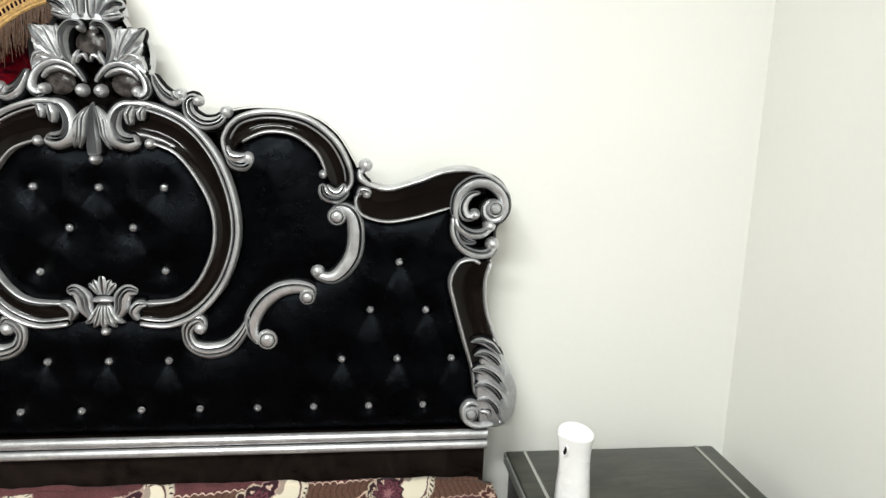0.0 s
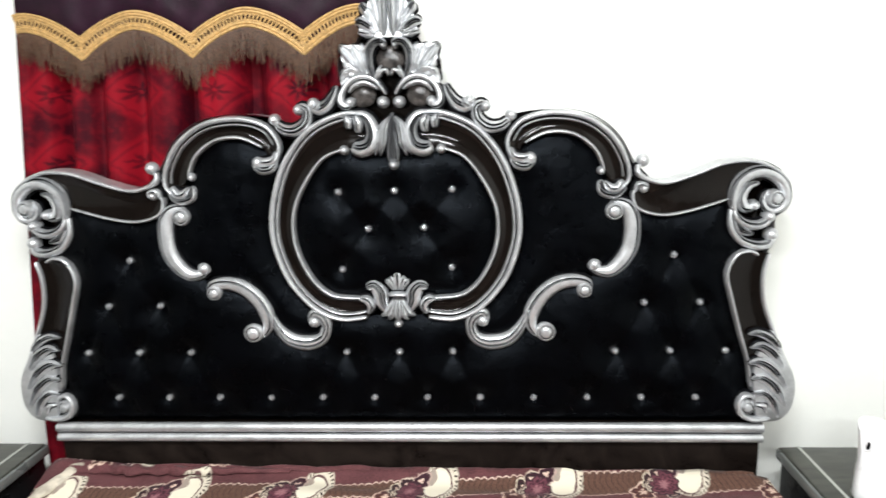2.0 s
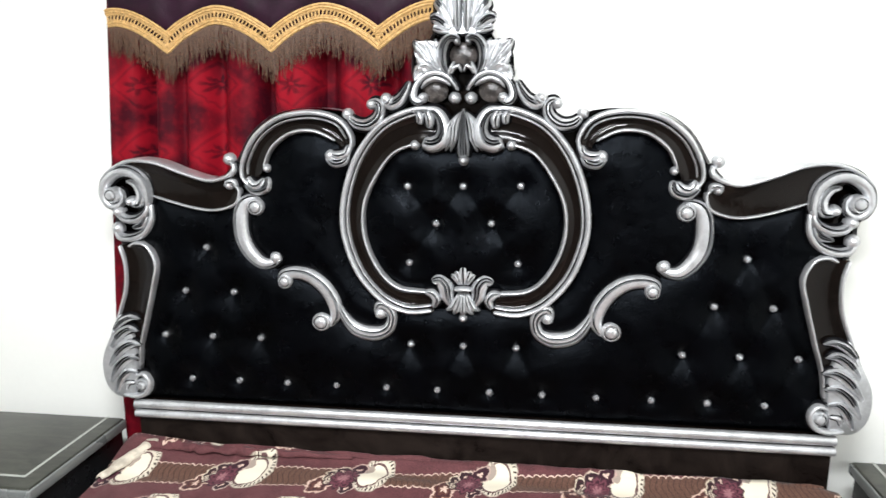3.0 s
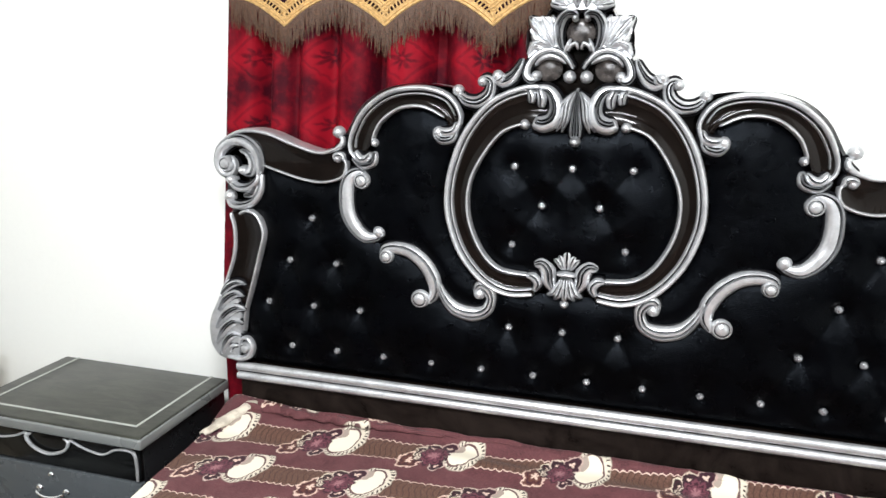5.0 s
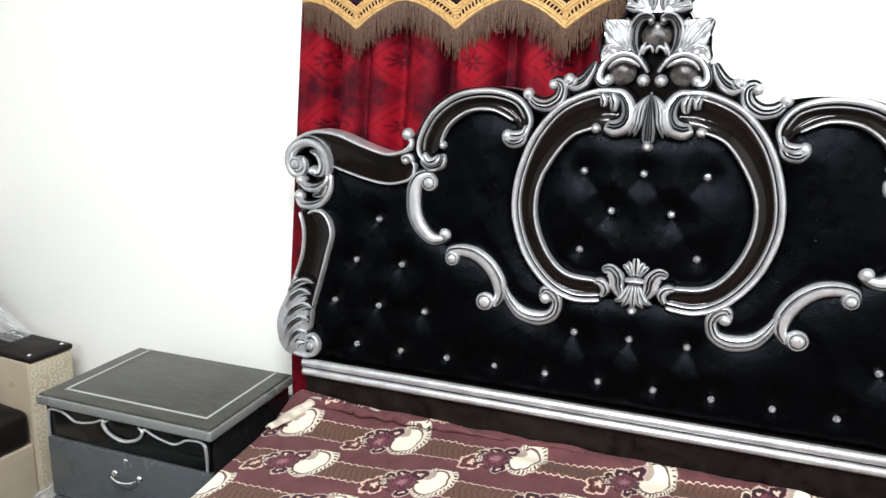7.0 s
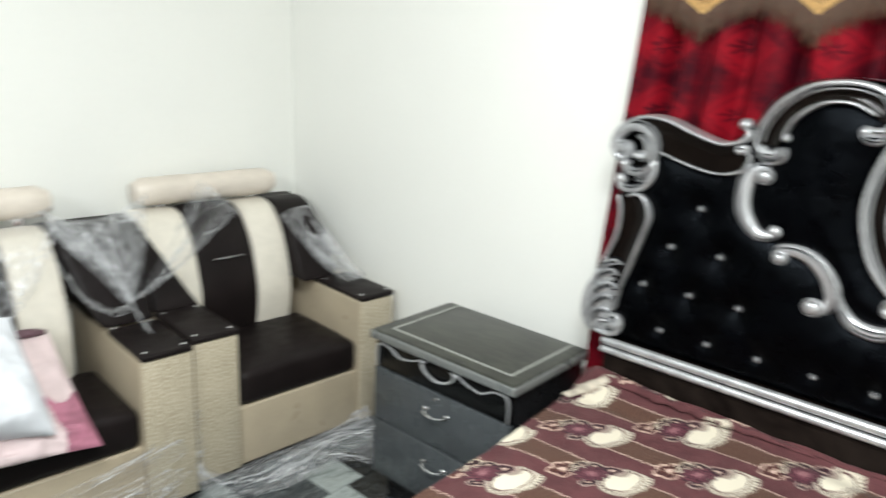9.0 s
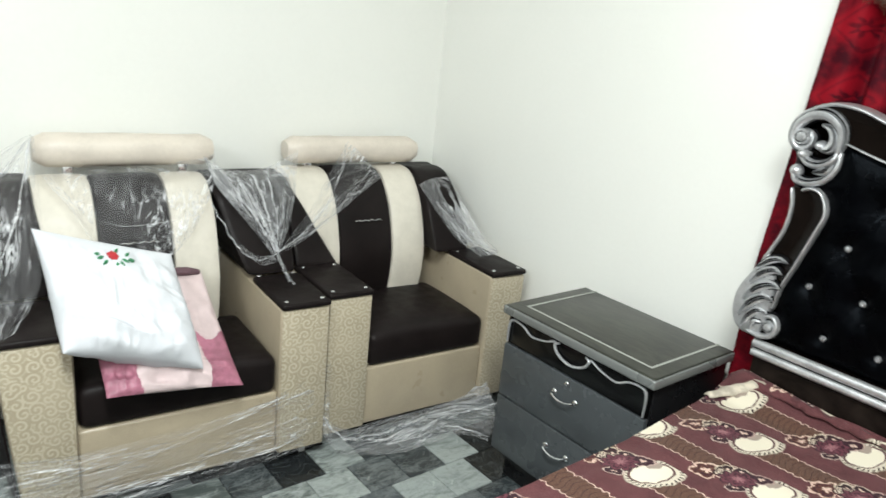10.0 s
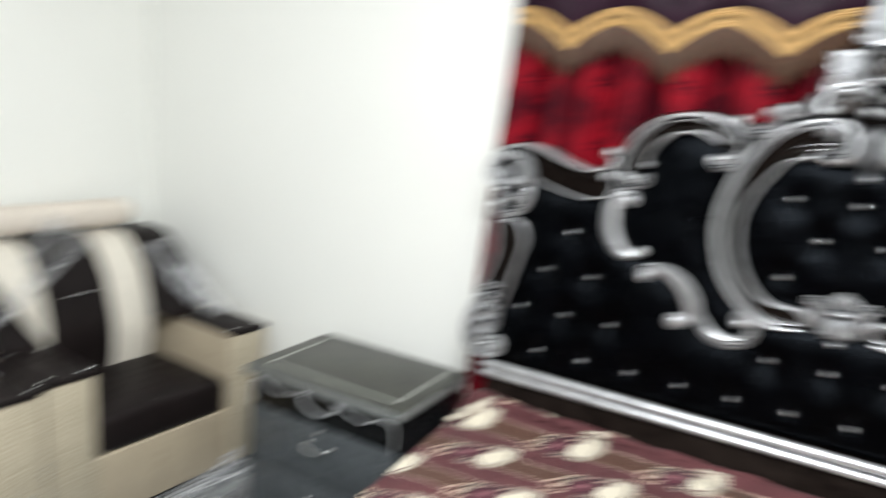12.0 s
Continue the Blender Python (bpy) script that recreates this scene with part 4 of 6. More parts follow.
def ribbon(bm, points, widths, height, grooves=(), base=0.002, steps=6, sharp=2.4, index=0):
    """A carved half-round moulding along (x, z) points on the board, swelling by widths, with black-glazed cut lines."""
    line = smoothline([(x, z, 0) for x, z in points], steps)
    wide = max(widths)
    half = min(0.11, 0.0038 / wide)
    n, cols, rows = len(line), across(grooves, half), []
    for i, p in enumerate(line):
        d = (line[min(i + 1, n - 1)] - line[max(i - 1, 0)]).normalized()
        f = i / (n - 1)
        end = min(1.0, (min(i, n - 1 - i) + 0.35) / 3.0)
        w = along(widths, f) * math.sqrt(end * (2 - end))
        h = height * math.sqrt(w / wide) * (0.55 if i in (0, n - 1) else 1.0)
        row = []
        for u in cols:
            rise = (1 - min(1, abs(u)) ** sharp) ** 0.5
            if any(abs(u - g) < half * 1.05 for g in grooves) and 0.06 < f < 0.94:
                rise *= 0.5
            row.append(bm.verts.new((p.x - d.y * u * w / 2, base - h * rise, p.y + d.x * u * w / 2)))
        rows.append(row)
    for i, (a, b) in enumerate(zip(rows, rows[1:])):
        f = i / (n - 1)
        for k in range(len(cols) - 1):
            face = bm.faces.new((a[k], a[k + 1], b[k + 1], b[k]))
            mid = (cols[k] + cols[k + 1]) / 2
            cut_line = 0.1 < f < 0.88 and any(abs(mid - g) < 0.04 for g in grooves)
            face.material_index = 1 if cut_line else index
    for row in (rows[0], rows[-1]):
        bm.faces.new(row).material_index = index
    return bm


def carve(bm, points, widths, height, grooves=(), edge=0.0055, base=0.002, steps=6, sharp=3.2):
    """A carved stroke standing in a black-glazed cut that follows both its sides."""
    ribbon(bm, points, [w + 2 * edge for w in widths], height * 0.5, base=base, steps=steps, sharp=6.0, index=1)
    return ribbon(bm, points, widths, height, grooves, base, steps, sharp)


def boss(bm, x, z, r, h=None, base=0.0):
    """A round carved end: a low domed disc on a rounded collar, with a black cut ring between."""
    h = h or r * 0.9
    if r < 0.0185:
        return dome(bm, (x, base, z), r, h * 0.85, rings=5, sides=16)
    profile = [(1.0, 0.0), (1.0, 0.45), (0.93, 0.68), (0.80, 0.80), (0.72, 0.80), (0.68, 0.68), (0.64, 0.68), (0.60, 0.84), (0.40, 0.98), (0.15, 1.0)]
    last = None
    for i, (f, g) in enumerate(profile):
        row = [bm.verts.new((x + r * f * math.cos(a), base - h * g, z + r * f * math.sin(a))) for a in (2 * math.pi * k / 16 for k in range(16))]
        if last:
            for k in range(16):
                bm.faces.new((last[k], last[(k + 1) % 16], row[(k + 1) % 16], row[k])).material_index = 1 if i in (5, 6) else 0
        last = row
    bm.faces.new(last)
    return bm


def band(bm, outer, inner, deep=0.012, y_out=-0.010, y_in=-0.006, count=40, cols=7):
    """The hollow lacquered channel between two edges."""
    def even(pts):
        line = smoothline([(x, z, 0) for x, z in pts], 10)
        lens = [0.0]
        for a, b in zip(line, line[1:]):
            lens.append(lens[-1] + (b - a).length)
        out, k = [], 0
        for i in range(count + 1):
            want = lens[-1] * i / count
            while k < len(lens) - 2 and lens[k + 1] < want:
                k += 1
            out.append(line[k].lerp(line[k + 1], min(1, (want - lens[k]) / max(1e-9, lens[k + 1] - lens[k]))))
        return out

    rows = []
    for a, b in zip(even(outer), even(inner)):
        row = []
        for k in range(cols + 1):
            t = k / cols
            p = a.lerp(b, t)
            row.append(bm.verts.new((p.x, y_out + (y_in - y_out) * t + deep * math.sin(math.pi * t) ** 0.8, p.y)))
        rows.append(row)
    for a, b in zip(rows, rows[1:]):
        for k in range(cols):
            bm.faces.new((a[k], a[k + 1], b[k + 1], b[k]))
    return bm


def pair(name, build, mats, label="", parent=headboard):
    """A carving and its mirror image."""
    made = []
    for s in (1, -1):
        bm = bmesh.new()
        build(bm)
        if s < 0:
            for v in bm.verts:
                v.co.x = left_x(v.co.x)
        made.append(part(name, bm, mats, parent, label))
    return made


CARVED = [SILVER, GROOVE]

# lacquered channels and their silver beads
MED_OUT = [(0.063, 1.541), (0.12, 1.544), (0.203, 1.509), (0.264, 1.44), (0.3, 1.355), (0.314, 1.268), (0.304, 1.193), (0.272, 1.116), (0.215, 1.051), (0.148, 1.021), (0.077, 1.026)]
MED_IN = [(0.117, 1.459), (0.176, 1.435), (0.224, 1.374), (0.254, 1.308), (0.259, 1.24), (0.244, 1.178), (0.21, 1.118), (0.163, 1.083), (0.085, 1.076)]
WING_OUT = [(0.294, 1.425), (0.284, 1.473), (0.317, 1.519), (0.387, 1.537), (0.471, 1.525), (0.536, 1.481), (0.572, 1.422), (0.58, 1.375), (0.558, 1.346)]
WING_IN = [(0.324, 1.465), (0.38, 1.49), (0.444, 1.485), (0.497, 1.447), (0.521, 1.397)]
SHOULDER_TOP = [(0.598, 1.409), (0.606, 1.385), (0.631, 1.369), (0.672, 1.363), (0.74, 1.383), (0.808, 1.408), (0.878, 1.412), (0.936, 1.387), (0.966, 1.356)]
SHOULDER_LOW = [(0.604, 1.355), (0.591, 1.334), (0.605, 1.3), (0.66, 1.283), (0.729, 1.292), (0.826, 1.321)]
POST_IN = [(0.903, 1.179), (0.881, 1.189), (0.848, 1.179), (0.829, 1.132), (0.842, 1.073), (0.868, 0.983), (0.894, 0.899), (0.904, 0.829)]
POST_OUT = [(0.929, 1.184), (0.917, 1.132), (0.923, 1.058), (0.957, 0.967), (0.988, 0.89)]


def inset(points, d):
    line = [Vector(p) for p in points]
    out = []
    for i, p in enumerate(line):
        t = (line[min(i + 1, len(line) - 1)] - line[max(i - 1, 0)]).normalized()
        out.append((p.x + t.y * d, p.y - t.x * d))
    return out


rings = pair("medallion_frame", lambda bm: band(bm, MED_OUT, [(0.072, 1.463)] + MED_IN, 0.013, -0.016, -0.012), GLOSS, "glossy dark brown hollow oval frame")
for ob, s in zip(rings, (1, -1)):
    for pts, w, h in ((MED_OUT, 0.017, 0.026), (inset(MED_OUT, 0.014), 0.008, 0.020), (MED_IN, 0.011, 0.022)):
        bm = ribbon(bmesh.new(), [(x if s > 0 else left_x(x), z) for x, z in pts], [w * 0.8, w, w, w * 0.8], h, steps=8)
        part("bead", bm, CARVED, ob, "silver bead")
wings = pair("wing_frame", lambda bm: band(bm, WING_OUT, [(0.312, 1.44)] + WING_IN + [(0.535, 1.362)], 0.012, -0.016, -0.012), GLOSS, "glossy dark brown hollow arched frame")
for ob, s in zip(wings, (1, -1)):
    for pts, w, h in ((WING_OUT, 0.015, 0.026), (inset(WING_OUT, 0.014)[1:-1], 0.006, 0.020), (WING_IN, 0.011, 0.022)):
        part("bead", ribbon(bmesh.new(), [(x if s > 0 else left_x(x), z) for x, z in pts], [w * 0.7, w, w, w * 0.7], h, steps=8), CARVED, ob, "silver bead")
shoulders = pair("shoulder_frame", lambda bm: band(bm, SHOULDER_TOP[1:-1], SHOULDER_LOW[1:], 0.006, -0.018, -0.012), GLOSS, "glossy dark brown swept shoulder")
for ob, s in zip(shoulders, (1, -1)):
    for pts, w, h in ((SHOULDER_TOP, 0.014, 0.028), (SHOULDER_LOW, 0.010, 0.022)):
        part("bead", ribbon(bmesh.new(), [(x if s > 0 else left_x(x), z) for x, z in pts], [w * 0.8, w, w, w * 0.8], h, steps=8), CARVED, ob, "silver bead")
posts = pair("side_post", lambda bm: band(bm, POST_OUT, POST_IN[1:7], 0.004, -0.014, -0.012), GLOSS, "glossy dark brown waisted side post")
for ob, s in zip(posts, (1, -1)):
    for pts, w, h in ((POST_IN, 0.012, 0.024), (POST_OUT, 0.012, 0.026)):
        part("bead", ribbon(bmesh.new(), [(x if s > 0 else left_x(x), z) for x, z in pts], [w, w, w, w * 0.6], h, steps=8), CARVED, ob, "silver bead")


# scrolls between the upholstered fields
def c_scroll(bm):
    pts = [(0.53, 1.293), (0.548, 1.316), (0.578, 1.305), (0.592, 1.269), (0.59, 1.209), (0.569, 1.167), (0.538, 1.141), (0.505, 1.145), (0.492, 1.162)]
    carve(bm, pts, [0.010, 0.020, 0.037, 0.045, 0.046, 0.044, 0.037, 0.024, 0.015], 0.026, (0.45,))
    boss(bm, 0.546, 1.294, 0.023, 0.030), boss(bm, 0.500, 1.158, 0.018, 0.028)


def d_scroll(bm):
    pts = [(0.363, 0.969), (0.343, 1.001), (0.345, 1.04), (0.371, 1.082), (0.409, 1.11), (0.45, 1.118), (0.484, 1.111), (0.492, 1.088)]
    carve(bm, pts, [0.015, 0.032, 0.044, 0.044, 0.041, 0.037, 0.027, 0.015], 0.026, (0.35,))
    boss(bm, 0.380, 0.986, 0.026, 0.032), boss(bm, 0.476, 1.094, 0.020, 0.030)


def e_scroll(bm):
    pts = [(0.232, 1.011), (0.219, 1.034), (0.197, 1.025), (0.188, 1.0), (0.201, 0.969), (0.238, 0.956), (0.286, 0.967), (0.32, 1.005), (0.337, 1.05)]
    carve(bm, pts, [0.015, 0.032, 0.037, 0.029, 0.034, 0.044, 0.041, 0.027, 0.010], 0.026, (-0.3, 0.3))
    boss(bm, 0.219, 1.014, 0.0175, 0.030)


pair("c_scroll", c_scroll, CARVED, "carved silver C-shaped scroll")
pair("s_scroll", d_scroll, CARVED, "carved silver curling scroll")
pair("leaf_scroll", e_scroll, CARVED, "carved silver leaf scroll")


def wing_heel(bm):
    carve(bm, [(0.29, 1.456), (0.298, 1.435), (0.321, 1.429), (0.341, 1.436)], [0.014, 0.025, 0.025, 0.014], 0.030, (0.0,))
    carve(bm, [(0.292, 1.437), (0.306, 1.416), (0.331, 1.412), (0.350, 1.430)], [0.014, 0.028, 0.032, 0.021], 0.028, (0.25, -0.25))
    boss(bm, 0.340, 1.428, 0.017, 0.030)


def wing_toe(bm):
    carve(bm, [(0.566, 1.372), (0.552, 1.352), (0.535, 1.352), (0.520, 1.368)], [0.014, 0.025, 0.025, 0.014], 0.030, (0.0,))
    carve(bm, [(0.511, 1.372), (0.517, 1.346), (0.548, 1.337), (0.575, 1.356)], [0.018, 0.032, 0.028, 0.014], 0.028, (0.25, -0.2))
    boss(bm, 0.513, 1.394, 0.011, 0.026)


pair("wing_heel", wing_heel, CARVED, "carved silver leaf curl")
pair("wing_toe", wing_toe, CARVED, "carved silver leaf curl")


def horn(bm):
    carve(bm, [(0.236, 1.552), (0.222, 1.562), (0.208, 1.552), (0.213, 1.525), (0.240, 1.506), (0.270, 1.509), (0.290, 1.527)], [0.012, 0.022, 0.026, 0.030, 0.032, 0.028, 0.016], 0.028, (0.3, -0.25))
    boss(bm, 0.230, 1.556, 0.014, 0.032), boss(bm, 0.292, 1.533, 0.015, 0.030)


def link(bm):
    carve(bm, [(0.132, 1.612), (0.142, 1.588), (0.158, 1.566), (0.180, 1.556), (0.200, 1.566)], [0.010, 0.022, 0.030, 0.032, 0.020], 0.028, (0.0, 0.4))
    carve(bm, [(0.176, 1.576), (0.182, 1.562), (0.196, 1.556)], [0.010, 0.018, 0.012], 0.032, (0.0,))
    boss(bm, 0.193, 1.570, 0.0145, 0.032)


def shoulder_curl(bm):
    carve(bm, [(0.610, 1.405), (0.600, 1.400), (0.604, 1.385), (0.625, 1.370)], [0.010, 0.014, 0.018, 0.012], 0.028)
    boss(bm, 0.614, 1.418, 0.017, 0.030)
    carve(bm, [(0.596, 1.340), (0.603, 1.358), (0.620, 1.356), (0.622, 1.344)], [0.010, 0.018, 0.020, 0.012], 0.028, (0.0,))
    boss(bm, 0.617, 1.349, 0.013, 0.028)


pair("horn_scroll", horn, CARVED, "carved silver horn scroll")
pair("link_scroll", link, CARVED, "carved silver link")
pair("shoulder_curl", shoulder_curl, CARVED, "carved silver curl")


# corner volute and post foot
def volute(bm):
    carve(bm, [(0.830, 1.300), (0.833, 1.255), (0.854, 1.220), (0.893, 1.203), (0.924, 1.207), (0.935, 1.228)], [0.010, 0.019, 0.023, 0.025, 0.026, 0.020], 0.026, (0.4,), edge=0.0035)
    boss(bm, 0.932, 1.229, 0.018, 0.030)
    carve(bm, [(0.842, 1.272), (0.857, 1.243), (0.892, 1.231)], [0.010, 0.029, 0.008], 0.028, (-0.2, 0.2), edge=0.0035)
    carve(bm, [(0.834, 1.310), (0.843, 1.276), (0.872, 1.256), (0.904, 1.257), (0.926, 1.276)], [0.008, 0.022, 0.026, 0.026, 0.020], 0.032, (0.3,), edge=0.0035)
    dome(bm, (0.922, 0.0, 1.276), 0.017, 0.034, rings=5, sides=16)
    carve(bm, [(0.897, 1.358), (0.868, 1.351), (0.853, 1.325), (0.861, 1.300), (0.886, 1.297)], [0.008, 0.024, 0.029, 0.030, 0.018], 0.030, (-0.3,), edge=0.003)
    dome(bm, (0.884, 0.0, 1.304), 0.014, 0.034, rings=5, sides=16)
    carve(bm, [(0.843, 1.279), (0.832, 1.315), (0.842, 1.358), (0.877, 1.384), (0.916, 1.383), (0.949, 1.357), (0.959, 1.323), (0.949, 1.297), (0.928, 1.289), (0.909, 1.302), (0.907, 1.326), (0.922, 1.341)],
          [0.010, 0.024, 0.031, 0.035, 0.035, 0.032, 0.029, 0.025, 0.022, 0.018, 0.013, 0.006], 0.036, (0.55,), edge=0.003, steps=8)
    boss(bm, 0.932, 1.321, 0.022, 0.040)


def post_foot(bm):
    # the solid of the foot, with its cut leaves
    edge = smoothline([(x, z, 0) for x, z in ((0.940, 0.982), (0.954, 0.980), (0.982, 0.923), (1.008, 0.869), (1.015, 0.822), (1.006, 0.772), (0.976, 0.742), (0.925, 0.744), (0.914, 0.785), (0.906, 0.847), (0.912, 0.924))], 5, closed=True)
    mid = sum(edge, Vector()) / len(edge)
    last = None
    for f, y in ((1.0, 0.012), (1.0, -0.008), (0.985, -0.017), (0.94, -0.022), (0.7, -0.024)):
        row = [bm.verts.new((mid.x + (p.x - mid.x) * f, y, mid.y + (p.y - mid.y) * f)) for p in edge]
        if last:
            for k in range(len(edge)):
                bm.faces.new((last[k], last[(k + 1) % len(edge)], row[(k + 1) % len(edge)], row[k]))
        last = row
    bm.faces.new(last)
    for pts, w in (([(0.886, 0.976), (0.910, 0.981), (0.940, 0.967), (0.970, 0.934)], 0.023), ([(0.895, 0.940), (0.919, 0.947), (0.950, 0.928), (0.982, 0.884)], 0.030), ([(0.890, 0.899), (0.918, 0.904), (0.955, 0.881), (0.993, 0.828)], 0.033),
                   ([(0.899, 0.858), (0.928, 0.862), (0.961, 0.836), (0.992, 0.780)], 0.033), ([(0.907, 0.819), (0.933, 0.821), (0.957, 0.797), (0.974, 0.752)], 0.027)):
        carve(bm, pts, [0.004, w * 0.85, w, 0.008], 0.022, (-0.15, 0.3), edge=0.0048, base=-0.014)
    carve(bm, [(0.916, 0.789), (0.938, 0.786), (0.946, 0.762)], [0.006, 0.014, 0.005], 0.018, base=-0.016)
    carve(bm, [(0.958, 0.751), (0.913, 0.748), (0.882, 0.763), (0.873, 0.792), (0.887, 0.813), (0.909, 0.807), (0.914, 0.783)], [0.012, 0.018, 0.019, 0.017, 0.016, 0.013, 0.006], 0.036, edge=0.0045, steps=8)
    boss(bm, 0.894, 0.783, 0.020, 0.038)


pair("corner_volute", volute, CARVED, "carved silver spiral volute")
pair("post_foot", post_foot, CARVED, "carved silver acanthus foot with a spiral")


# crest
def lobe(bm, base, tip, bend, width, height, grooves=(0.0,), ground=0.002):
    """One tongue of a carved leaf, curving sideways by bend."""
    a, b = Vector(base), Vector(tip)
    side = Vector((-(b - a).y, (b - a).x)) * bend
    pts = [tuple(a), tuple(a.lerp(b, 0.35) + side * 0.8), tuple(a.lerp(b, 0.72) + side), tuple(b)]
    return carve(bm, pts, [width * 0.45, width * 0.9, width, width * 0.2], height, grooves, edge=0.0045, base=ground, steps=5)


def ground(bm, points, y=-0.014, back=0.012):
    """The solid of a leaf behind its tongues."""
    high = [bm.verts.new((x, y, z)) for x, z in points]
    low = [bm.verts.new((x, back, z)) for x, z in points]
    bm.faces.new(high)
    for i in range(len(points)):
        bm.faces.new((high[i], high[(i + 1) % len(points)], low[(i + 1) % len(points)], low[i]))


def crest_side(bm):
    ground(bm, [(0.050, 1.640), (0.058, 1.704), (0.078, 1.706), (0.114, 1.706), (0.117, 1.672), (0.106, 1.656), (0.118, 1.640), (0.120, 1.612), (0.085, 1.628)], back=0.054)
    # acanthus tongues, the lowest turned down
    lobe(bm, (0.058, 1.638), (0.069, 1.712), 0.05, 0.022, 0.026, (0.0,))
    lobe(bm, (0.060, 1.636), (0.093, 1.710), 0.03, 0.025, 0.028, (0.0,))
    lobe(bm, (0.066, 1.635), (0.113, 1.673), -0.08, 0.026, 0.027, (0.0,))
    lobe(bm, (0.064, 1.636), (0.122, 1.709), 0.01, 0.031, 0.031, (-0.2, 0.2))
    lobe(bm, (0.073, 1.633), (0.118, 1.650), -0.10, 0.020, 0.024, (0.0,))
    carve(bm, [(0.056, 1.634), (0.084, 1.648), (0.108, 1.641), (0.121, 1.617)], [0.008, 0.019, 0.022, 0.008], 0.028, (0.0,), edge=0.0045)
    # arched channel: a proud rim over a hollow band
    carve(bm, [(0.011, 1.588), (0.019, 1.602), (0.039, 1.624), (0.068, 1.632), (0.098, 1.621), (0.117, 1.598), (0.122, 1.574), (0.111, 1.562), (0.096, 1.566)],
          [0.008, 0.012, 0.014, 0.015, 0.016, 0.018, 0.022, 0.022, 0.012], 0.034, (0.5,), edge=0.0045)
    ribbon(bm, [(0.028, 1.600), (0.046, 1.612), (0.068, 1.618), (0.090, 1.610), (0.104, 1.594)], [0.006, 0.014, 0.016, 0.014, 0.006], 0.022)
    boss(bm, 0.020, 1.570, 0.0155, 0.036), dome(bm, (0.099, 0.0, 1.571), 0.013, 0.034, rings=5, sides=16)
    # one side of the heart
    carve(bm, [(0.024, 1.612), (0.042, 1.636), (0.051, 1.664), (0.050, 1.690), (0.037, 1.710), (0.020, 1.714), (0.008, 1.706)],
          [0.006, 0.015, 0.024, 0.027, 0.023, 0.021, 0.012], 0.036, (0.3, -0.15), edge=0.0045)
    dome(bm, (0.014, 0.0, 1.703), 0.008, 0.034, rings=5, sides=14)
    # small sprig inside it
    carve(bm, [(0.037, 1.620), (0.027, 1.643), (0.021, 1.658)], [0.006, 0.012, 0.004], 0.030, edge=0.002)
    carve(bm, [(0.027, 1.628), (0.021, 1.641), (0.009, 1.646), (0.003, 1.632)], [0.006, 0.010, 0.011, 0.005], 0.026, edge=0.002)


def top_leaf(bm):
    ground(bm, [(0.0, 1.722), (0.036, 1.724), (0.070, 1.738), (0.066, 1.766), (0.050, 1.790), (0.038, 1.826), (0.014, 1.850), (0.0, 1.852)], back=0.054)
    carve(bm, [(0.030, 1.726), (0.052, 1.731), (0.074, 1.736)], [0.010, 0.022, 0.012], 0.028, (0.0,), edge=0.0045)
    carve(bm, [(0.028, 1.730), (0.048, 1.748), (0.066, 1.758), (0.080, 1.756)], [0.010, 0.028, 0.030, 0.012], 0.034, (-0.2, 0.2), edge=0.0045)
    carve(bm, [(0.022, 1.732), (0.040, 1.766), (0.058, 1.792), (0.066, 1.802)], [0.010, 0.026, 0.028, 0.008], 0.032, (-0.15, 0.25), edge=0.0045)
    carve(bm, [(0.018, 1.734), (0.028, 1.780), (0.036, 1.822), (0.042, 1.842)], [0.010, 0.022, 0.024, 0.007], 0.032, (0.1,), edge=0.0045)
    carve(bm, [(0.011, 1.724), (0.012, 1.780), (0.011, 1.832), (0.004, 1.866)], [0.016, 0.021, 0.021, 0.006], 0.038, (0.1,), edge=0.0045)


pair("crest_leaf", crest_side, CARVED, "carved silver acanthus crest")
pair("crest_top_leaf", top_leaf, CARVED, "carved silver top leaf")


def inlay_pads(bm):
    for cx, cz, rx, rz in ((0.072, 1.588, 0.034, 0.030),):
        dome(bm, (0, 0, 0), 1.0, 1.0, sides=20, rings=3)
        for v in bm.verts:
            v.co = Vector((cx + v.co.x * rx, 0.010 + v.co.y * 0.008, cz + v.co.z * rz))


pair("inlay", inlay_pads, CREST, "dull brown inlay")
bm = dome(bmesh.new(), (0, 0, 0), 1.0, 1.0, sides=20, rings=3)
for v in bm.verts:
    v.co = Vector((v.co.x * 0.034, 0.010 + v.co.y * 0.006, 1.672 + v.co.z * 0.032))
part("inlay", bm, CREST, headboard, "dull brown inlay")


def q_scroll(bm):
    carve(bm, [(0.130, 1.537), (0.092, 1.543), (0.066, 1.538), (0.050, 1.518), (0.045, 1.490), (0.055, 1.466), (0.078, 1.457), (0.100, 1.464)], [0.010, 0.016, 0.026, 0.034, 0.039, 0.044, 0.044, 0.030], 0.040, (0.05, 0.4))
    carve(bm, [(0.090, 1.540), (0.081, 1.520), (0.083, 1.496)], [0.016, 0.027, 0.018], 0.038, (0.1,))
    carve(bm, [(0.114, 1.538), (0.106, 1.524), (0.107, 1.506)], [0.014, 0.023, 0.016], 0.034, (0.1,))
    boss(bm, 0.121, 1.455, 0.0135, 0.030)


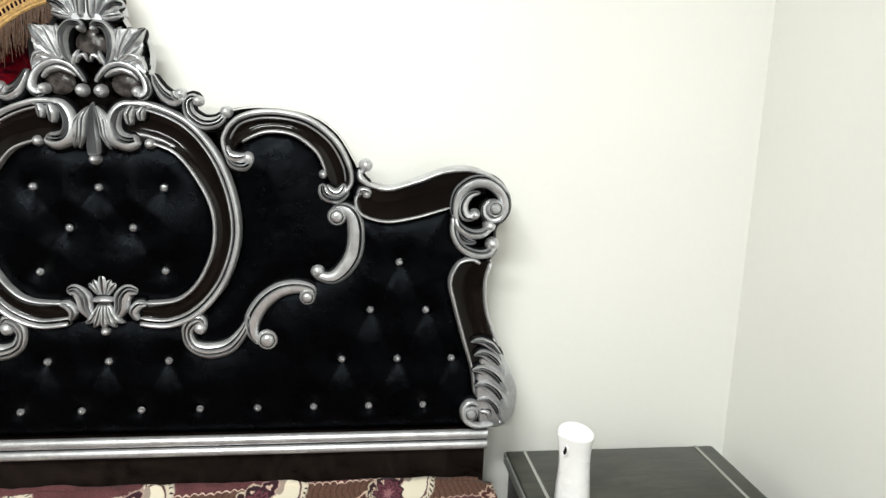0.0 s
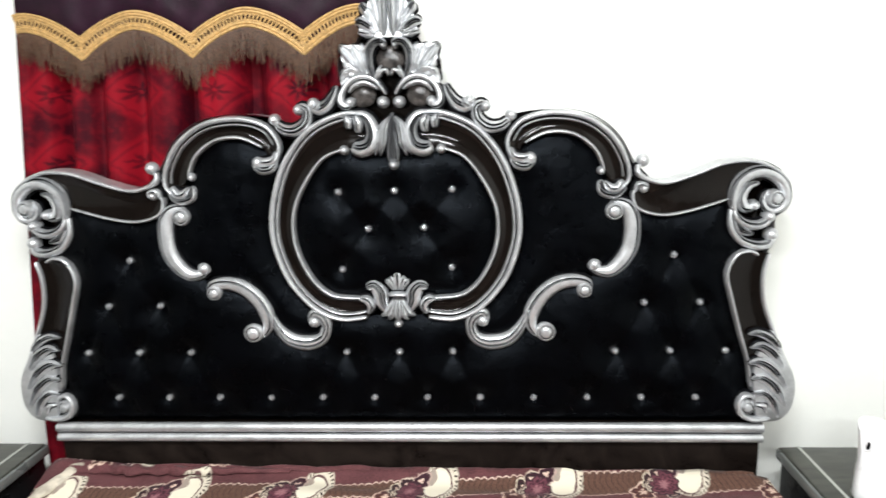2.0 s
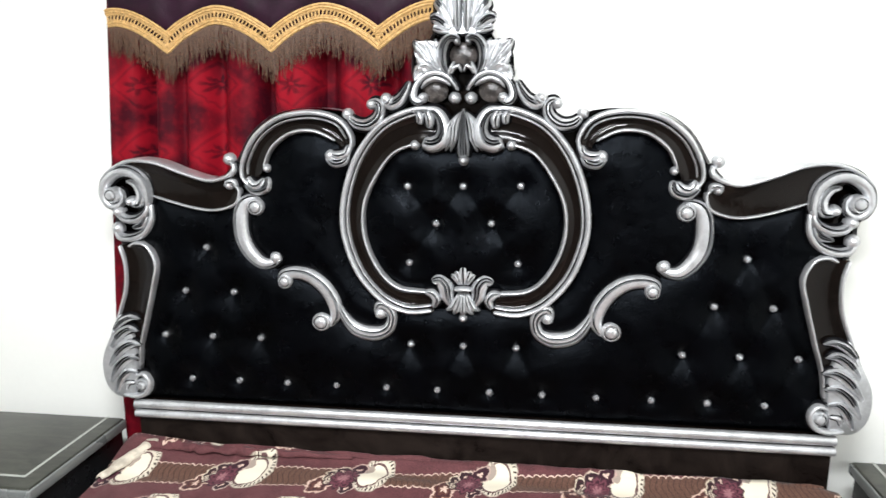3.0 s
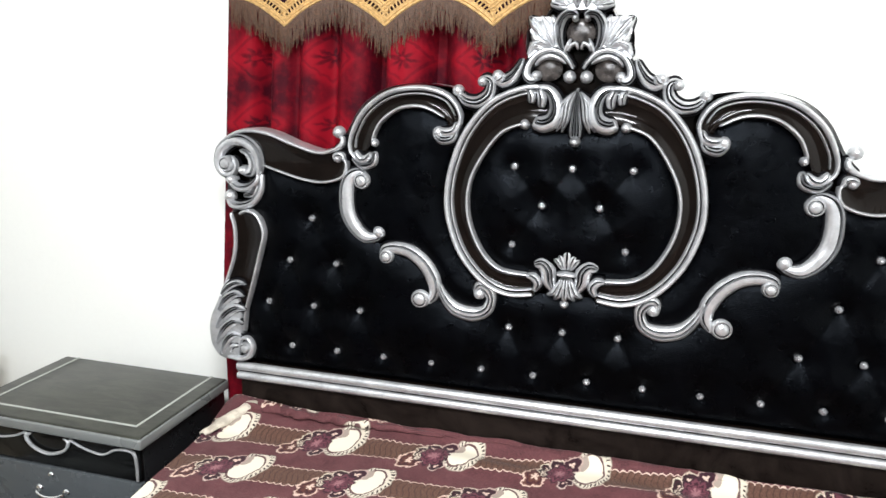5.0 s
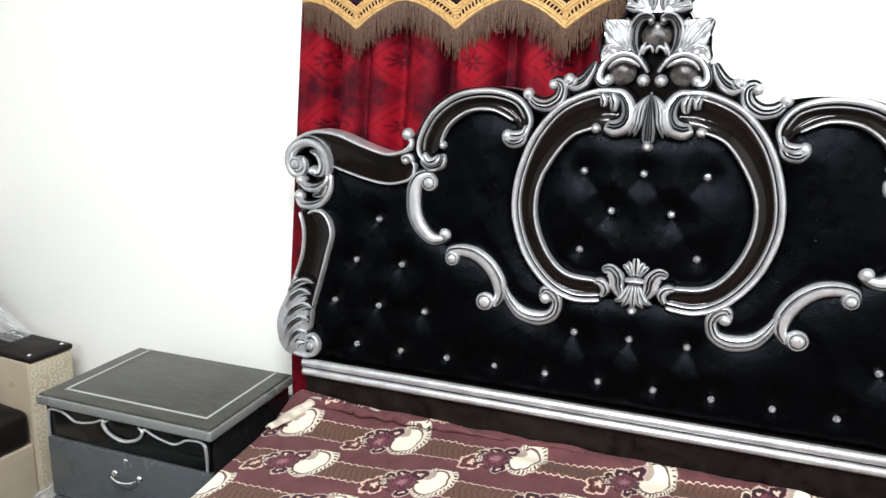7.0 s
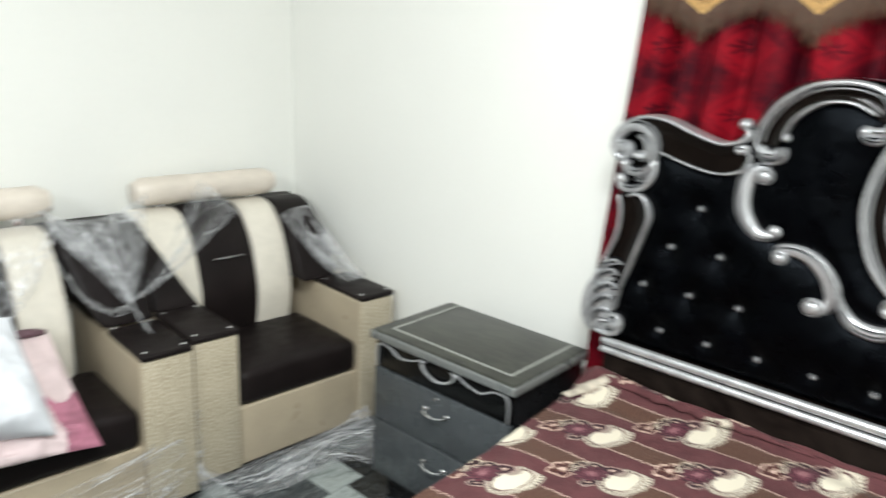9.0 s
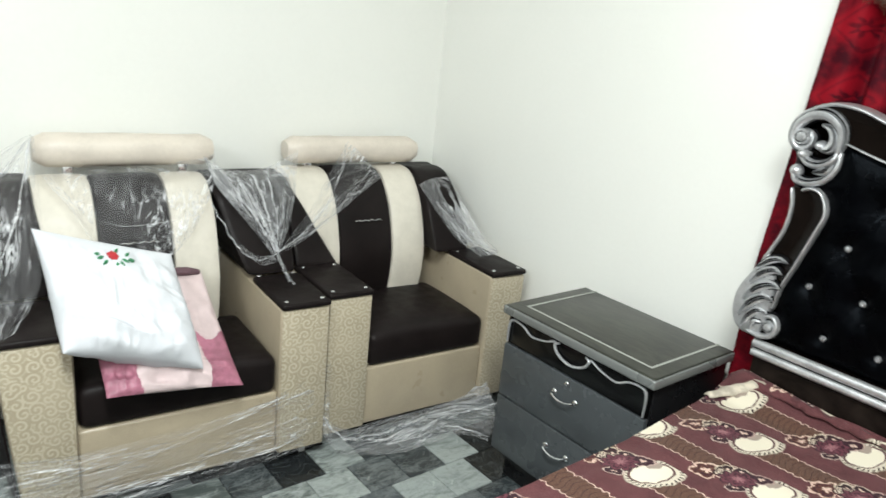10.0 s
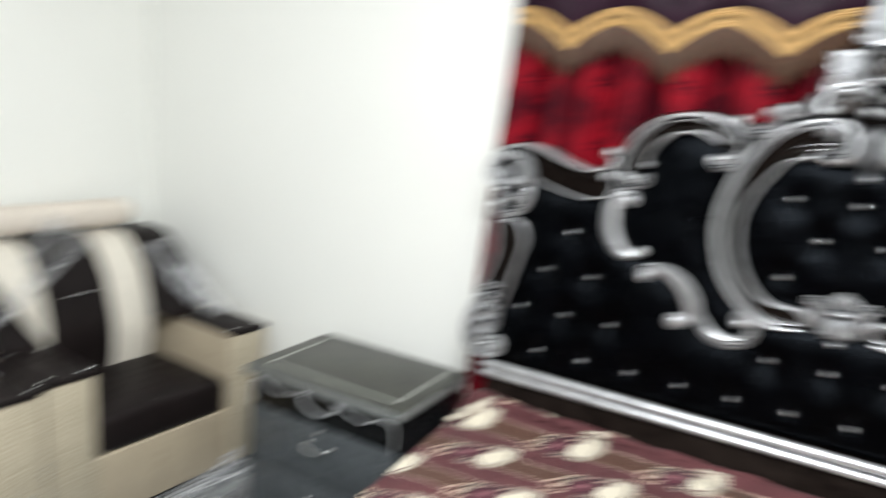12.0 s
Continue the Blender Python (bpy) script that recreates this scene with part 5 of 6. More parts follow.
pair("leaf_volute", q_scroll, CARVED, "carved silver rolled leaf")
palmette = part("palmette", carve(bmesh.new(), [(0.002, 1.545), (0.002, 1.500), (0.003, 1.455), (0.003, 1.424)], [0.008, 0.018, 0.032, 0.030], 0.046, (-0.4, 0.0, 0.4)), CARVED, headboard, "carved silver hanging palmette")
part("tip", dome(bmesh.new(), (0.003, 0.0, 1.418), 0.014, 0.044, rings=5, sides=16), CARVED, palmette)
for sx in (-1, 1):
    for pts, w in (([(0.010, 1.534), (0.033, 1.504), (0.041, 1.474), (0.064, 1.446)], 0.018), ([(0.005, 1.538), (0.018, 1.508), (0.023, 1.472), (0.034, 1.438)], 0.019), ([(0.008, 1.536), (0.026, 1.506), (0.031, 1.470), (0.047, 1.440)], 0.017)):
        part("tongue", carve(bmesh.new(), [(0.003 + sx * x, z) for x, z in pts], [0.006, w, w, 0.004], 0.038, (0.0,), edge=0.0045), CARVED, palmette)


def rosette_leaf(bm):
    carve(bm, [(0.026, 1.037), (0.040, 1.066), (0.044, 1.093), (0.060, 1.110), (0.080, 1.104)], [0.013, 0.039, 0.044, 0.039, 0.018], 0.030, (0.0, 0.4))
    carve(bm, [(0.078, 1.034), (0.068, 1.056), (0.080, 1.073), (0.100, 1.075)], [0.013, 0.026, 0.026, 0.013], 0.028, (0.2,))


pair("rosette_leaf", rosette_leaf, CARVED, "carved silver curling leaf")
rosette = part("rosette", ribbon(bmesh.new(), [(-0.022, 1.086), (0.002, 1.088), (0.026, 1.086)], [0.012, 0.015, 0.012], 0.034), CARVED, headboard, "carved silver shell rosette")
for tip, bend in (((-0.045, 1.028), 0.12), ((0.047, 1.028), -0.12), ((-0.026, 1.016), 0.07), ((0.028, 1.016), -0.07), ((0.001, 1.008), 0.0)):
    part("tongue", lobe(bmesh.new(), (0.002 + tip[0] * 0.2, 1.078), tip, bend, 0.020, 0.030, (0.0,)), CARVED, rosette)
for tip, bend in (((-0.034, 1.128), -0.12), ((0.038, 1.128), 0.12), ((-0.022, 1.142), -0.06), ((0.026, 1.142), 0.06), ((0.002, 1.158), 0.0)):
    part("tongue", lobe(bmesh.new(), (0.002 + tip[0] * 0.25, 1.096), tip, bend, 0.018 if tip[0] - 0.002 else 0.026, 0.028, (0.0,)), CARVED, rosette)
part("tip", boss(bmesh.new(), 0.002, 1.154, 0.012, 0.028), CARVED, rosette)
part("tip", boss(bmesh.new(), 0.001, 1.007, 0.012, 0.028), CARVED, rosette)


# tufted upholstery
S = 0.14
ROW_Z = (0.800, 0.927, 1.056, 1.179)
BUTTONS = [((k + 0.5) * S, ROW_Z[0]) for k in range(-6, 6)] + [(k * S, ROW_Z[1]) for k in (-6, -5, -4, -1, 0, 1, 4, 5, 6)] + [(k * S, ROW_Z[2]) for k in (-5.5, -4.5, 4.5, 5.5)] + [(-5 * S, ROW_Z[3]), (5 * S, ROW_Z[3])]
OVAL_BUTTONS = [(-0.143, 1.35), (0, 1.351), (0.145, 1.353), (-0.07, 1.255), (0.072, 1.257), (-0.141, 1.15), (0.141, 1.153)]


def cushion(name, polygon, buttons, bulge, label, step=0.0075):
    """Padded leather filling a polygon, drawn in at the buttons, with soft pleats from button to button."""
    poly = np.array(polygon)
    a, b = poly, np.roll(poly, -1, axis=0)
    xs = np.arange(poly[:, 0].min(), poly[:, 0].max() + step, step)
    zs = np.arange(poly[:, 1].min(), poly[:, 1].max() + step, step)
    gx, gz = np.meshgrid(xs, zs)
    px, pz = gx.ravel(), gz.ravel()
    inside = np.zeros(px.shape, bool)
    for (x0, z0), (x1, z1) in zip(a, b):
        cross = ((z0 > pz) != (z1 > pz)) & (px < (x1 - x0) * (pz - z0) / (z1 - z0 if z1 != z0 else 1e-9) + x0)
        inside ^= cross

    def seg(x0, z0, x1, z1):
        dx, dz = x1 - x0, z1 - z0
        t = np.clip(((px - x0) * dx + (pz - z0) * dz) / (dx * dx + dz * dz + 1e-12), 0, 1)
        return np.hypot(px - x0 - t * dx, pz - z0 - t * dz)

    edge = np.full(px.shape, 9.0)
    for (x0, z0), (x1, z1) in zip(a, b):
        edge = np.minimum(edge, seg(x0, z0, x1, z1))
    puff = bulge * (1 - np.exp(-edge / 0.035))
    near = np.full(px.shape, 9.0)
    for x0, z0 in buttons:
        near = np.minimum(near, np.hypot(px - x0, pz - z0))
    if buttons:
        puff = puff * (1 - np.exp(-(near / 0.042) ** 1.1)) + 0.002
        for i, (x0, z0) in enumerate(buttons):
            for x1, z1 in buttons[i + 1:]:
                if 0.05 < math.hypot(x1 - x0, z1 - z0) < 0.165 and abs(z1 - z0) > 0.05:
                    puff -= 0.0055 * np.exp(-(seg(x0, z0, x1, z1) / 0.007)) * np.clip(edge / 0.02, 0, 1)
        for x0, z0 in buttons:
            puff -= 0.002 * np.exp(-(seg(x0, z0 - 0.005, x0 + 0.004, z0 - 0.07) / 0.006))
    bm, keep = bmesh.new(), {}
    nx = len(xs)
    for k in np.nonzero(inside)[0]:
        wr = 0.0016 * noise.noise((px[k] * 22, pz[k] * 15, 0.5)) + 0.0008 * noise.noise((px[k] * 60, pz[k] * 60, 1.5))
        keep[k] = bm.verts.new((px[k], 0.006 - puff[k] - wr, pz[k]))
    for k in keep:
        if (k + 1) % nx and k + 1 in keep and k + nx in keep and k + nx + 1 in keep:
            bm.faces.new((keep[k], keep[k + 1], keep[k + nx + 1], keep[k + nx]))
    return part(name, bm, LEATHER, headboard, label)


def mirrored(half):
    return half + [(left_x(x), z) for x, z in reversed(half) if x > 1e-6]


LOWER = [(0, 1.03), (0.10, 1.028), (0.16, 1.03), (0.195, 1.0), (0.205, 0.965), (0.246, 0.952), (0.30, 0.97), (0.335, 1.0), (0.36, 1.06), (0.41, 1.105), (0.463, 1.118), (0.50, 1.135), (0.56, 1.163), (0.588, 1.217), (0.588, 1.29),
         (0.61, 1.298), (0.66, 1.284), (0.728, 1.292), (0.825, 1.32), (0.838, 1.25), (0.87, 1.22), (0.87, 1.18), (0.84, 1.165), (0.83, 1.133), (0.843, 1.075), (0.869, 0.985), (0.897, 0.893), (0.90, 0.80), (0.88, 0.735), (0, 0.735)]
WING = [(0.315, 1.462), (0.38, 1.492), (0.445, 1.486), (0.498, 1.447), (0.525, 1.39), (0.55, 1.32), (0.59, 1.27), (0.59, 1.217), (0.56, 1.165), (0.50, 1.138), (0.463, 1.12), (0.41, 1.108), (0.36, 1.063), (0.335, 1.01), (0.30, 0.972),
        (0.246, 0.956), (0.205, 0.97), (0.20, 1.03), (0.25, 1.075), (0.282, 1.118), (0.312, 1.19), (0.322, 1.27), (0.309, 1.36), (0.285, 1.42)]
OVAL = [(0, 1.44)] + MED_IN + [(0, 1.076)]
lower = cushion("tufted_panel", mirrored(LOWER), BUTTONS, 0.030, "black leatherette with deep button tufts")
cushion("wing_panel", WING, [], 0.027, "plain padded black leatherette")
cushion("wing_panel", [(-x, z) for x, z in WING], [], 0.027, "plain padded black leatherette")
oval = cushion("oval_panel", mirrored(OVAL), OVAL_BUTTONS, 0.032, "black leatherette oval with button tufts")


def button_mesh():
    """A cut stone in a claw ring: a ring of small stones round a faceted middle."""
    bm = bmesh.new()
    dome(bm, (0, 0.003, 0), 0.0098, 0.005, rings=2, sides=10)
    dome(bm, (0, -0.001, 0), 0.0045, 0.0045, rings=2, sides=6)
    for k in range(8):
        a = 2 * math.pi * k / 8
        dome(bm, (0.0068 * math.cos(a), -0.0005, 0.0068 * math.sin(a)), 0.0022, 0.003, rings=1, sides=5)
    return bm


first = part("crystal_button", button_mesh(), CRYSTAL, lower, "round crystal button", smooth=False)
first.location = (BUTTONS[0][0], -0.002, BUTTONS[0][1])
for owner, places in ((lower, BUTTONS[1:]), (oval, OVAL_BUTTONS)):
    for x, z in places:
        ob = new("crystal_button", first.data)
        ob.parent, ob.location, ob["label"] = owner, (x, -0.002, z), "round crystal button"

# double silver rail and the plinth below
rail = part("rail", block(-0.94, 0.94, -0.012, 0.012, 0.682, 0.735, 0.003), GLOSS, headboard, "dark rail with two silver mouldings")
for z, r in ((0.722, 0.013), (0.693, 0.012)):
    bm = tube(bmesh.new(), [(-0.941, -0.014, z), (0, -0.014, z), (0.941, -0.014, z)], r, 12, 12)
    part("moulding", bm, SILVER, rail, "rounded silver moulding")
part("plinth", block(-0.937, 0.937, -0.008, 0.02, 0.0, 0.684, 0.002), PLINTH, headboard, "dark mottled wooden plinth board")



# ---- stitching on the white pillow ----
def embroidery():
    a, b, c, d = (Vector(p) for p in white_corners)
    u_dir, v_dir = (b - a).normalized(), (d - a).normalized()
    up = normal if normal.x > 0 else -normal

    def at(u, v):
        p = a.lerp(b, u).lerp(d.lerp(c, u), v)
        e = (1 - abs(2 * u - 1) ** 2.6) * (1 - abs(2 * v ** 1.7 - 1) ** 2.6)
        return p + up * (0.080 * math.sqrt(max(0, e)) + 0.011)

    def petal(bm, u, v, ang, length, width):
        p0, d2 = at(u, v), u_dir * math.cos(ang) + v_dir * math.sin(ang)
        s2 = up.cross(d2).normalized()
        ring = [p0, p0 + d2 * length * 0.35 + s2 * width, p0 + d2 * length * 0.75 + s2 * width * 0.7, p0 + d2 * length, p0 + d2 * length * 0.75 - s2 * width * 0.7, p0 + d2 * length * 0.35 - s2 * width]
        low = [bm.verts.new(p - up * 0.016) for p in ring]
        high = [bm.verts.new(p) for p in ring]
        top = bm.verts.new(p0 + d2 * length * 0.5 + up * 0.003)
        for k in range(6):
            bm.faces.new((low[k], low[(k + 1) % 6], high[(k + 1) % 6], high[k]))
            bm.faces.new((high[k], high[(k + 1) % 6], top))
        return bm

    bm = bmesh.new()
    for k in range(7):
        petal(bm, 0.46, 0.225, k * math.pi / 3.5, 0.016, 0.007)
    part("stitched_flower", bm, RED_THREAD, white_pillow, "red stitched flower")
    for u, v, ang, size in ((0.46 + (u - 0.55) * 0.72, 0.225 + (v - 0.21) * 0.72, a, z) for u, v, a, z in ((0.45, 0.25, 2.7, 1.0), (0.47, 0.30, 2.3, 0.9), (0.60, 0.28, 1.2, 1.0), (0.63, 0.24, 0.4, 0.9), (0.60, 0.13, -0.9, 0.7), (0.69, 0.17, -0.8, 0.8), (0.56, 0.31, 1.7, 0.7), (0.42, 0.22, 3.1, 0.7), (0.70, 0.22, 0.2, 0.8))):
        part("stitched_leaf", petal(bmesh.new(), u, v, ang, 0.022 * size, 0.0045), GREEN_THREAD, white_pillow, "green stitched leaf")


embroidery()


# ---- wrapping film ----
def sheet(name, rows, label, parent=None, nu=44, nv=44, crease=0.010, seed=0.0, ridges=0.0, material=None, across=False):
    """A loose film through rows of control points, creased and ridged along its pull."""
    lines = [smoothline(r, max(2, nu // (len(r) - 1))) for r in rows]
    count = min(len(q) for q in lines)
    bm, grid = bmesh.new(), []
    cols = [smoothline([q[i] for q in lines], max(2, nv // (len(rows) - 1))) for i in range(count)]
    for i, col in enumerate(cols):
        line = []
        for j, p in enumerate(col):
            u, v = i / (count - 1), j / (len(col) - 1)
            q = Vector((u * 7 + seed, v * 5, seed * 2))
            w = crease * (noise.noise(q) + 0.6 * abs(noise.noise(q * 2.3)) + 0.35 * noise.noise(q * 5.1))
            w += ridges * abs(math.sin(u * 19 + 2.5 * noise.noise((v * 3, seed, 0)))) * (0.3 + v)
            line.append(bm.verts.new(p + Vector((1, -0.25, 0.35)).normalized() * w))
        grid.append(line)
    m = min(len(q) for q in grid)
    for a, b in zip(grid, grid[1:]):
        for j in range(m - 1):
            bm.faces.new((a[j], a[j + 1], b[j + 1], b[j]))
    uv = bm.loops.layers.uv.new("UVMap")
    place = {v: (i / 20, j / 20) for i, line in enumerate(grid) for j, v in enumerate(line)}
    for f in bm.faces:
        for loop in f.loops:
            a, b = place[loop.vert]
            loop[uv].uv = (b + seed * 3, a) if across else (a + seed * 3, b)
    ob = part(name, bm, material or FILM, parent)
    if not parent:
        tagged(ob, label, "plastic film")
    return ob


sheet("plastic_film", [[(-1.985, -1.83, 0.06), (-1.965, -1.60, 0.05), (-1.965, -1.30, 0.05), (-1.97, -1.05, 0.05), (-1.985, -0.80, 0.05)],
                       [(-1.985, -1.83, 0.16), (-1.975, -1.60, 0.17), (-1.975, -1.30, 0.17), (-1.98, -1.05, 0.18), (-1.985, -0.80, 0.20)],
                       [(-1.99, -1.83, 0.30), (-1.985, -1.62, 0.26), (-1.985, -1.30, 0.255), (-1.985, -1.02, 0.28), (-1.985, -0.80, 0.36)]],
      "clear film stretched over the front of an armchair", crease=0.010, seed=1.0, across=True)
sheet("plastic_film", [[(-2.58, -1.565, 1.05), (-2.58, -1.575, 1.055), (-2.59, -1.585, 1.05), (-2.60, -1.60, 1.04)],
                       [(-2.45, -1.58, 0.92), (-2.43, -1.69, 0.91), (-2.43, -1.80, 0.88), (-2.46, -1.90, 0.84)],
                       [(-2.26, -1.62, 0.70), (-2.24, -1.74, 0.69), (-2.20, -1.86, 0.62), (-2.20, -1.95, 0.52)],
                       [(-2.12, -1.70, 0.62), (-2.06, -1.78, 0.62), (-2.02, -1.87, 0.52), (-2.02, -1.95, 0.36)],
                       [(-2.03, -1.79, 0.55), (-1.99, -1.83, 0.40), (-1.97, -1.88, 0.26), (-1.98, -1.95, 0.05)]],
      "clear film hanging from the headrest over an armchair arm", crease=0.022, seed=2.0, ridges=0.004)
sheet("plastic_film", [[(-2.535, -1.56, 0.965), (-2.535, -1.40, 0.95), (-2.535, -1.20, 0.955), (-2.535, -1.01, 0.99)],
                       [(-2.48, -1.57, 0.945), (-2.475, -1.40, 0.94), (-2.475, -1.20, 0.94), (-2.455, -1.03, 0.925)],
                       [(-2.385, -1.50, 0.84), (-2.365, -1.40, 0.81), (-2.355, -1.22, 0.81), (-2.365, -1.10, 0.85)],
                       [(-2.33, -1.46, 0.74), (-2.31, -1.38, 0.70), (-2.31, -1.24, 0.70), (-2.33, -1.15, 0.78)]],
      "torn clear film over the back of an armchair", crease=0.016, seed=3.0, ridges=0.002)
# gathered between the chairs and pulled to both headrests
sheet("plastic_film", [[(-2.22, -0.925, 0.700), (-2.22, -0.915, 0.698), (-2.22, -0.905, 0.698), (-2.22, -0.895, 0.702)],
                       [(-2.30, -0.97, 0.78), (-2.28, -0.93, 0.78), (-2.28, -0.87, 0.79), (-2.29, -0.82, 0.80)],
                       [(-2.43, -1.04, 0.90), (-2.40, -0.96, 0.90), (-2.40, -0.84, 0.90), (-2.42, -0.74, 0.91)],
                       [(-2.53, -1.05, 0.985), (-2.52, -0.97, 0.935), (-2.52, -0.82, 0.935), (-2.53, -0.68, 1.0)]],
      "clear film gathered in a knot between the armchairs", crease=0.010, seed=4.0, ridges=0.008, material=MILKY)
sheet("plastic_film", [[(-2.215, -0.905, 0.705), (-2.215, -0.90, 0.700), (-2.215, -0.895, 0.695)],
                       [(-2.27, -0.76, 0.83), (-2.25, -0.76, 0.80), (-2.24, -0.74, 0.76)],
                       [(-2.40, -0.60, 0.95), (-2.36, -0.58, 0.90), (-2.33, -0.54, 0.84)],
                       [(-2.53, -0.46, 1.03), (-2.47, -0.42, 0.98), (-2.42, -0.36, 0.90)]],
      "clear film pulled from the knot to a headrest", crease=0.008, seed=5.0, ridges=0.006)
sheet("plastic_film", [[(-2.215, -1.05, 0.76), (-2.20, -1.04, 0.73)], [(-2.20, -0.98, 0.705), (-2.19, -0.975, 0.675)], [(-2.21, -0.90, 0.71), (-2.20, -0.90, 0.68)]],
      "twisted strip of clear film hanging by the knot", crease=0.006, seed=6.0, ridges=0.004, material=MILKY, across=True)
sheet("plastic_film", [[(-2.23, -0.91, 0.70), (-2.23, -0.895, 0.70)], [(-2.19, -0.90, 0.655), (-2.19, -0.885, 0.655)], [(-2.15, -0.895, 0.615), (-2.15, -0.875, 0.615)]],
      "tail of twisted clear film below the knot", crease=0.005, seed=7.0, ridges=0.003, material=MILKY)
sheet("plastic_film", [[(-2.42, -0.16, 0.86), (-2.44, -0.08, 0.88), (-2.45, 0.02, 0.88)],
                       [(-2.33, -0.13, 0.77), (-2.34, -0.06, 0.77), (-2.36, 0.04, 0.79)],
                       [(-2.22, -0.09, 0.67), (-2.22, -0.02, 0.66), (-2.24, 0.06, 0.68)],
                       [(-2.10, -0.06, 0.625), (-2.10, 0.00, 0.622), (-2.12, 0.06, 0.625)]],
      "torn clear film on the sloping wing of an armchair", crease=0.014, seed=8.0, ridges=0.006, material=MILKY)
sheet("plastic_film", [[(-2.02, -0.84, 0.16), (-2.0, -0.70, 0.06), (-2.05, -0.50, 0.03), (-2.05, -0.25, 0.04), (-1.98, -0.06, 0.12)],
                       [(-1.95, -0.80, 0.04), (-1.93, -0.66, 0.035), (-1.94, -0.48, 0.05), (-1.93, -0.26, 0.05), (-1.83, -0.12, 0.06)],
                       [(-1.93, -0.74, 0.01), (-1.85, -0.62, 0.015), (-1.83, -0.46, 0.02), (-1.82, -0.30, 0.015), (-1.74, -0.24, 0.012)]],
      "crumpled clear film lying on the tiles", crease=0.030, seed=9.0, ridges=0.004, material=MILKY, across=True)


# ---- pale strands for the film's twists and bright streaks ----
def strand(points, radius, owner, seed):
    """A pulled and twisted rope of film, also used to draw bright streaks."""
    line = smoothline(points, 8)
    pts = [p + Vector((noise.noise((k * 0.5, seed, 0)), noise.noise((k * 0.5, seed, 4)), noise.noise((k * 0.5, seed, 8)))) * 0.008 for k, p in enumerate(line)]
    bm = bmesh.new()
    tube(bm, pts, [radius * 0.55 * (0.4 + 0.9 * abs(noise.noise((k * 0.7, seed, 2)))) for k in range(len(pts))], 6, smooth=False)
    uv = bm.loops.layers.uv.new("UVMap")
    for f in bm.faces:
        for loop in f.loops:
            loop[uv].uv = (loop.vert.co.z * 6 + seed, loop.vert.co.y * 6)
    part("strand", bm, STRAND, owner, "pale strand for film twists and bright streaks")


films = [ob for ob in scene.objects if ob.name.startswith("plastic_film")]
front_film, side_film, back_film, knot, pulled, strip, tail, wing_film, floor_film = films
KNOT = (-2.215, -0.905, 0.702)
for k, (end, r) in enumerate((((-2.455, -1.00, 0.925), 0.011), ((-2.44, -0.96, 0.925), 0.016), ((-2.45, -0.90, 0.93), 0.013), ((-2.44, -0.845, 0.925), 0.008))):
    mid = Vector(KNOT).lerp(Vector(end), 0.5) + Vector((0.035, 0, 0.0))
    strand([KNOT, tuple(mid), end], r, knot, k * 1.7)
strand([KNOT, (-2.27, -0.72, 0.80), (-2.40, -0.56, 0.93), (-2.52, -0.47, 1.02)], 0.007, pulled, 8.1)
strand([KNOT, (-2.27, -0.70, 0.775), (-2.36, -0.52, 0.87), (-2.44, -0.40, 0.93)], 0.006, pulled, 9.3)
strand([KNOT, (-2.20, -0.97, 0.690), (-2.21, -1.02, 0.71), (-2.24, -1.06, 0.765), (-2.36, -1.08, 0.85)], 0.007, strip, 10.2)
strand([KNOT, (-2.185, -0.895, 0.655), (-2.15, -0.885, 0.618), (-2.13, -0.882, 0.612)], 0.006, tail, 11.4)
strand([(-2.56, -1.585, 1.045), (-2.36, -1.66, 0.86), (-2.18, -1.77, 0.68), (-2.06, -1.84, 0.50)], 0.008, side_film, 12.5)
strand([(-2.57, -1.59, 1.04), (-2.42, -1.75, 0.86), (-2.26, -1.87, 0.66), (-2.12, -1.93, 0.45)], 0.006, side_film, 13.5)
strand([(-2.03, -1.86, 0.50), (-1.99, -1.86, 0.30), (-1.98, -1.88, 0.08)], 0.006, side_film, 14.5)
# thin pale tubes drawn in for highlight streaks across the front film
for k, (za, zb, r) in enumerate(((0.12, 0.17, 0.0022), (0.09, 0.12, 0.002), (0.19, 0.30, 0.0022))):
    strand([(-1.972, -1.78 + 0.1 * k, za), (-1.968, -1.45, za + 0.01), (-1.968, -1.15, (za + zb) / 2), (-1.972, -0.86 - 0.02 * k, zb)], r, front_film, 20.0 + k)
strand([(-2.0, -0.83, 0.17), (-1.96, -0.76, 0.07), (-1.93, -0.64, 0.035), (-1.89, -0.52, 0.03)], 0.012, floor_film, 30.1)
strand([(-1.97, -0.70, 0.035), (-1.94, -0.55, 0.045), (-1.95, -0.38, 0.04), (-1.90, -0.22, 0.05), (-1.80, -0.12, 0.12)], 0.011, floor_film, 31.7)
strand([(-1.90, -0.60, 0.02), (-1.87, -0.48, 0.03), (-1.88, -0.34, 0.03), (-1.80, -0.24, 0.02)], 0.010, floor_film, 32.9)
strand([(-2.36, -0.11, 0.80), (-2.26, -0.05, 0.71), (-2.17, -0.02, 0.648), (-2.10, 0.0, 0.628)], 0.006, wing_film, 33.3)
strand([(-2.34, -0.02, 0.79), (-2.24, 0.0, 0.69), (-2.14, 0.02, 0.64)], 0.006, wing_film, 34.3)
# thin pale tube drawn in for a bright line on the film
strand([(-2.39, -1.46, 0.825), (-2.365, -1.35, 0.80), (-2.365, -1.20, 0.805)], 0.0022, back_film, 44.6)


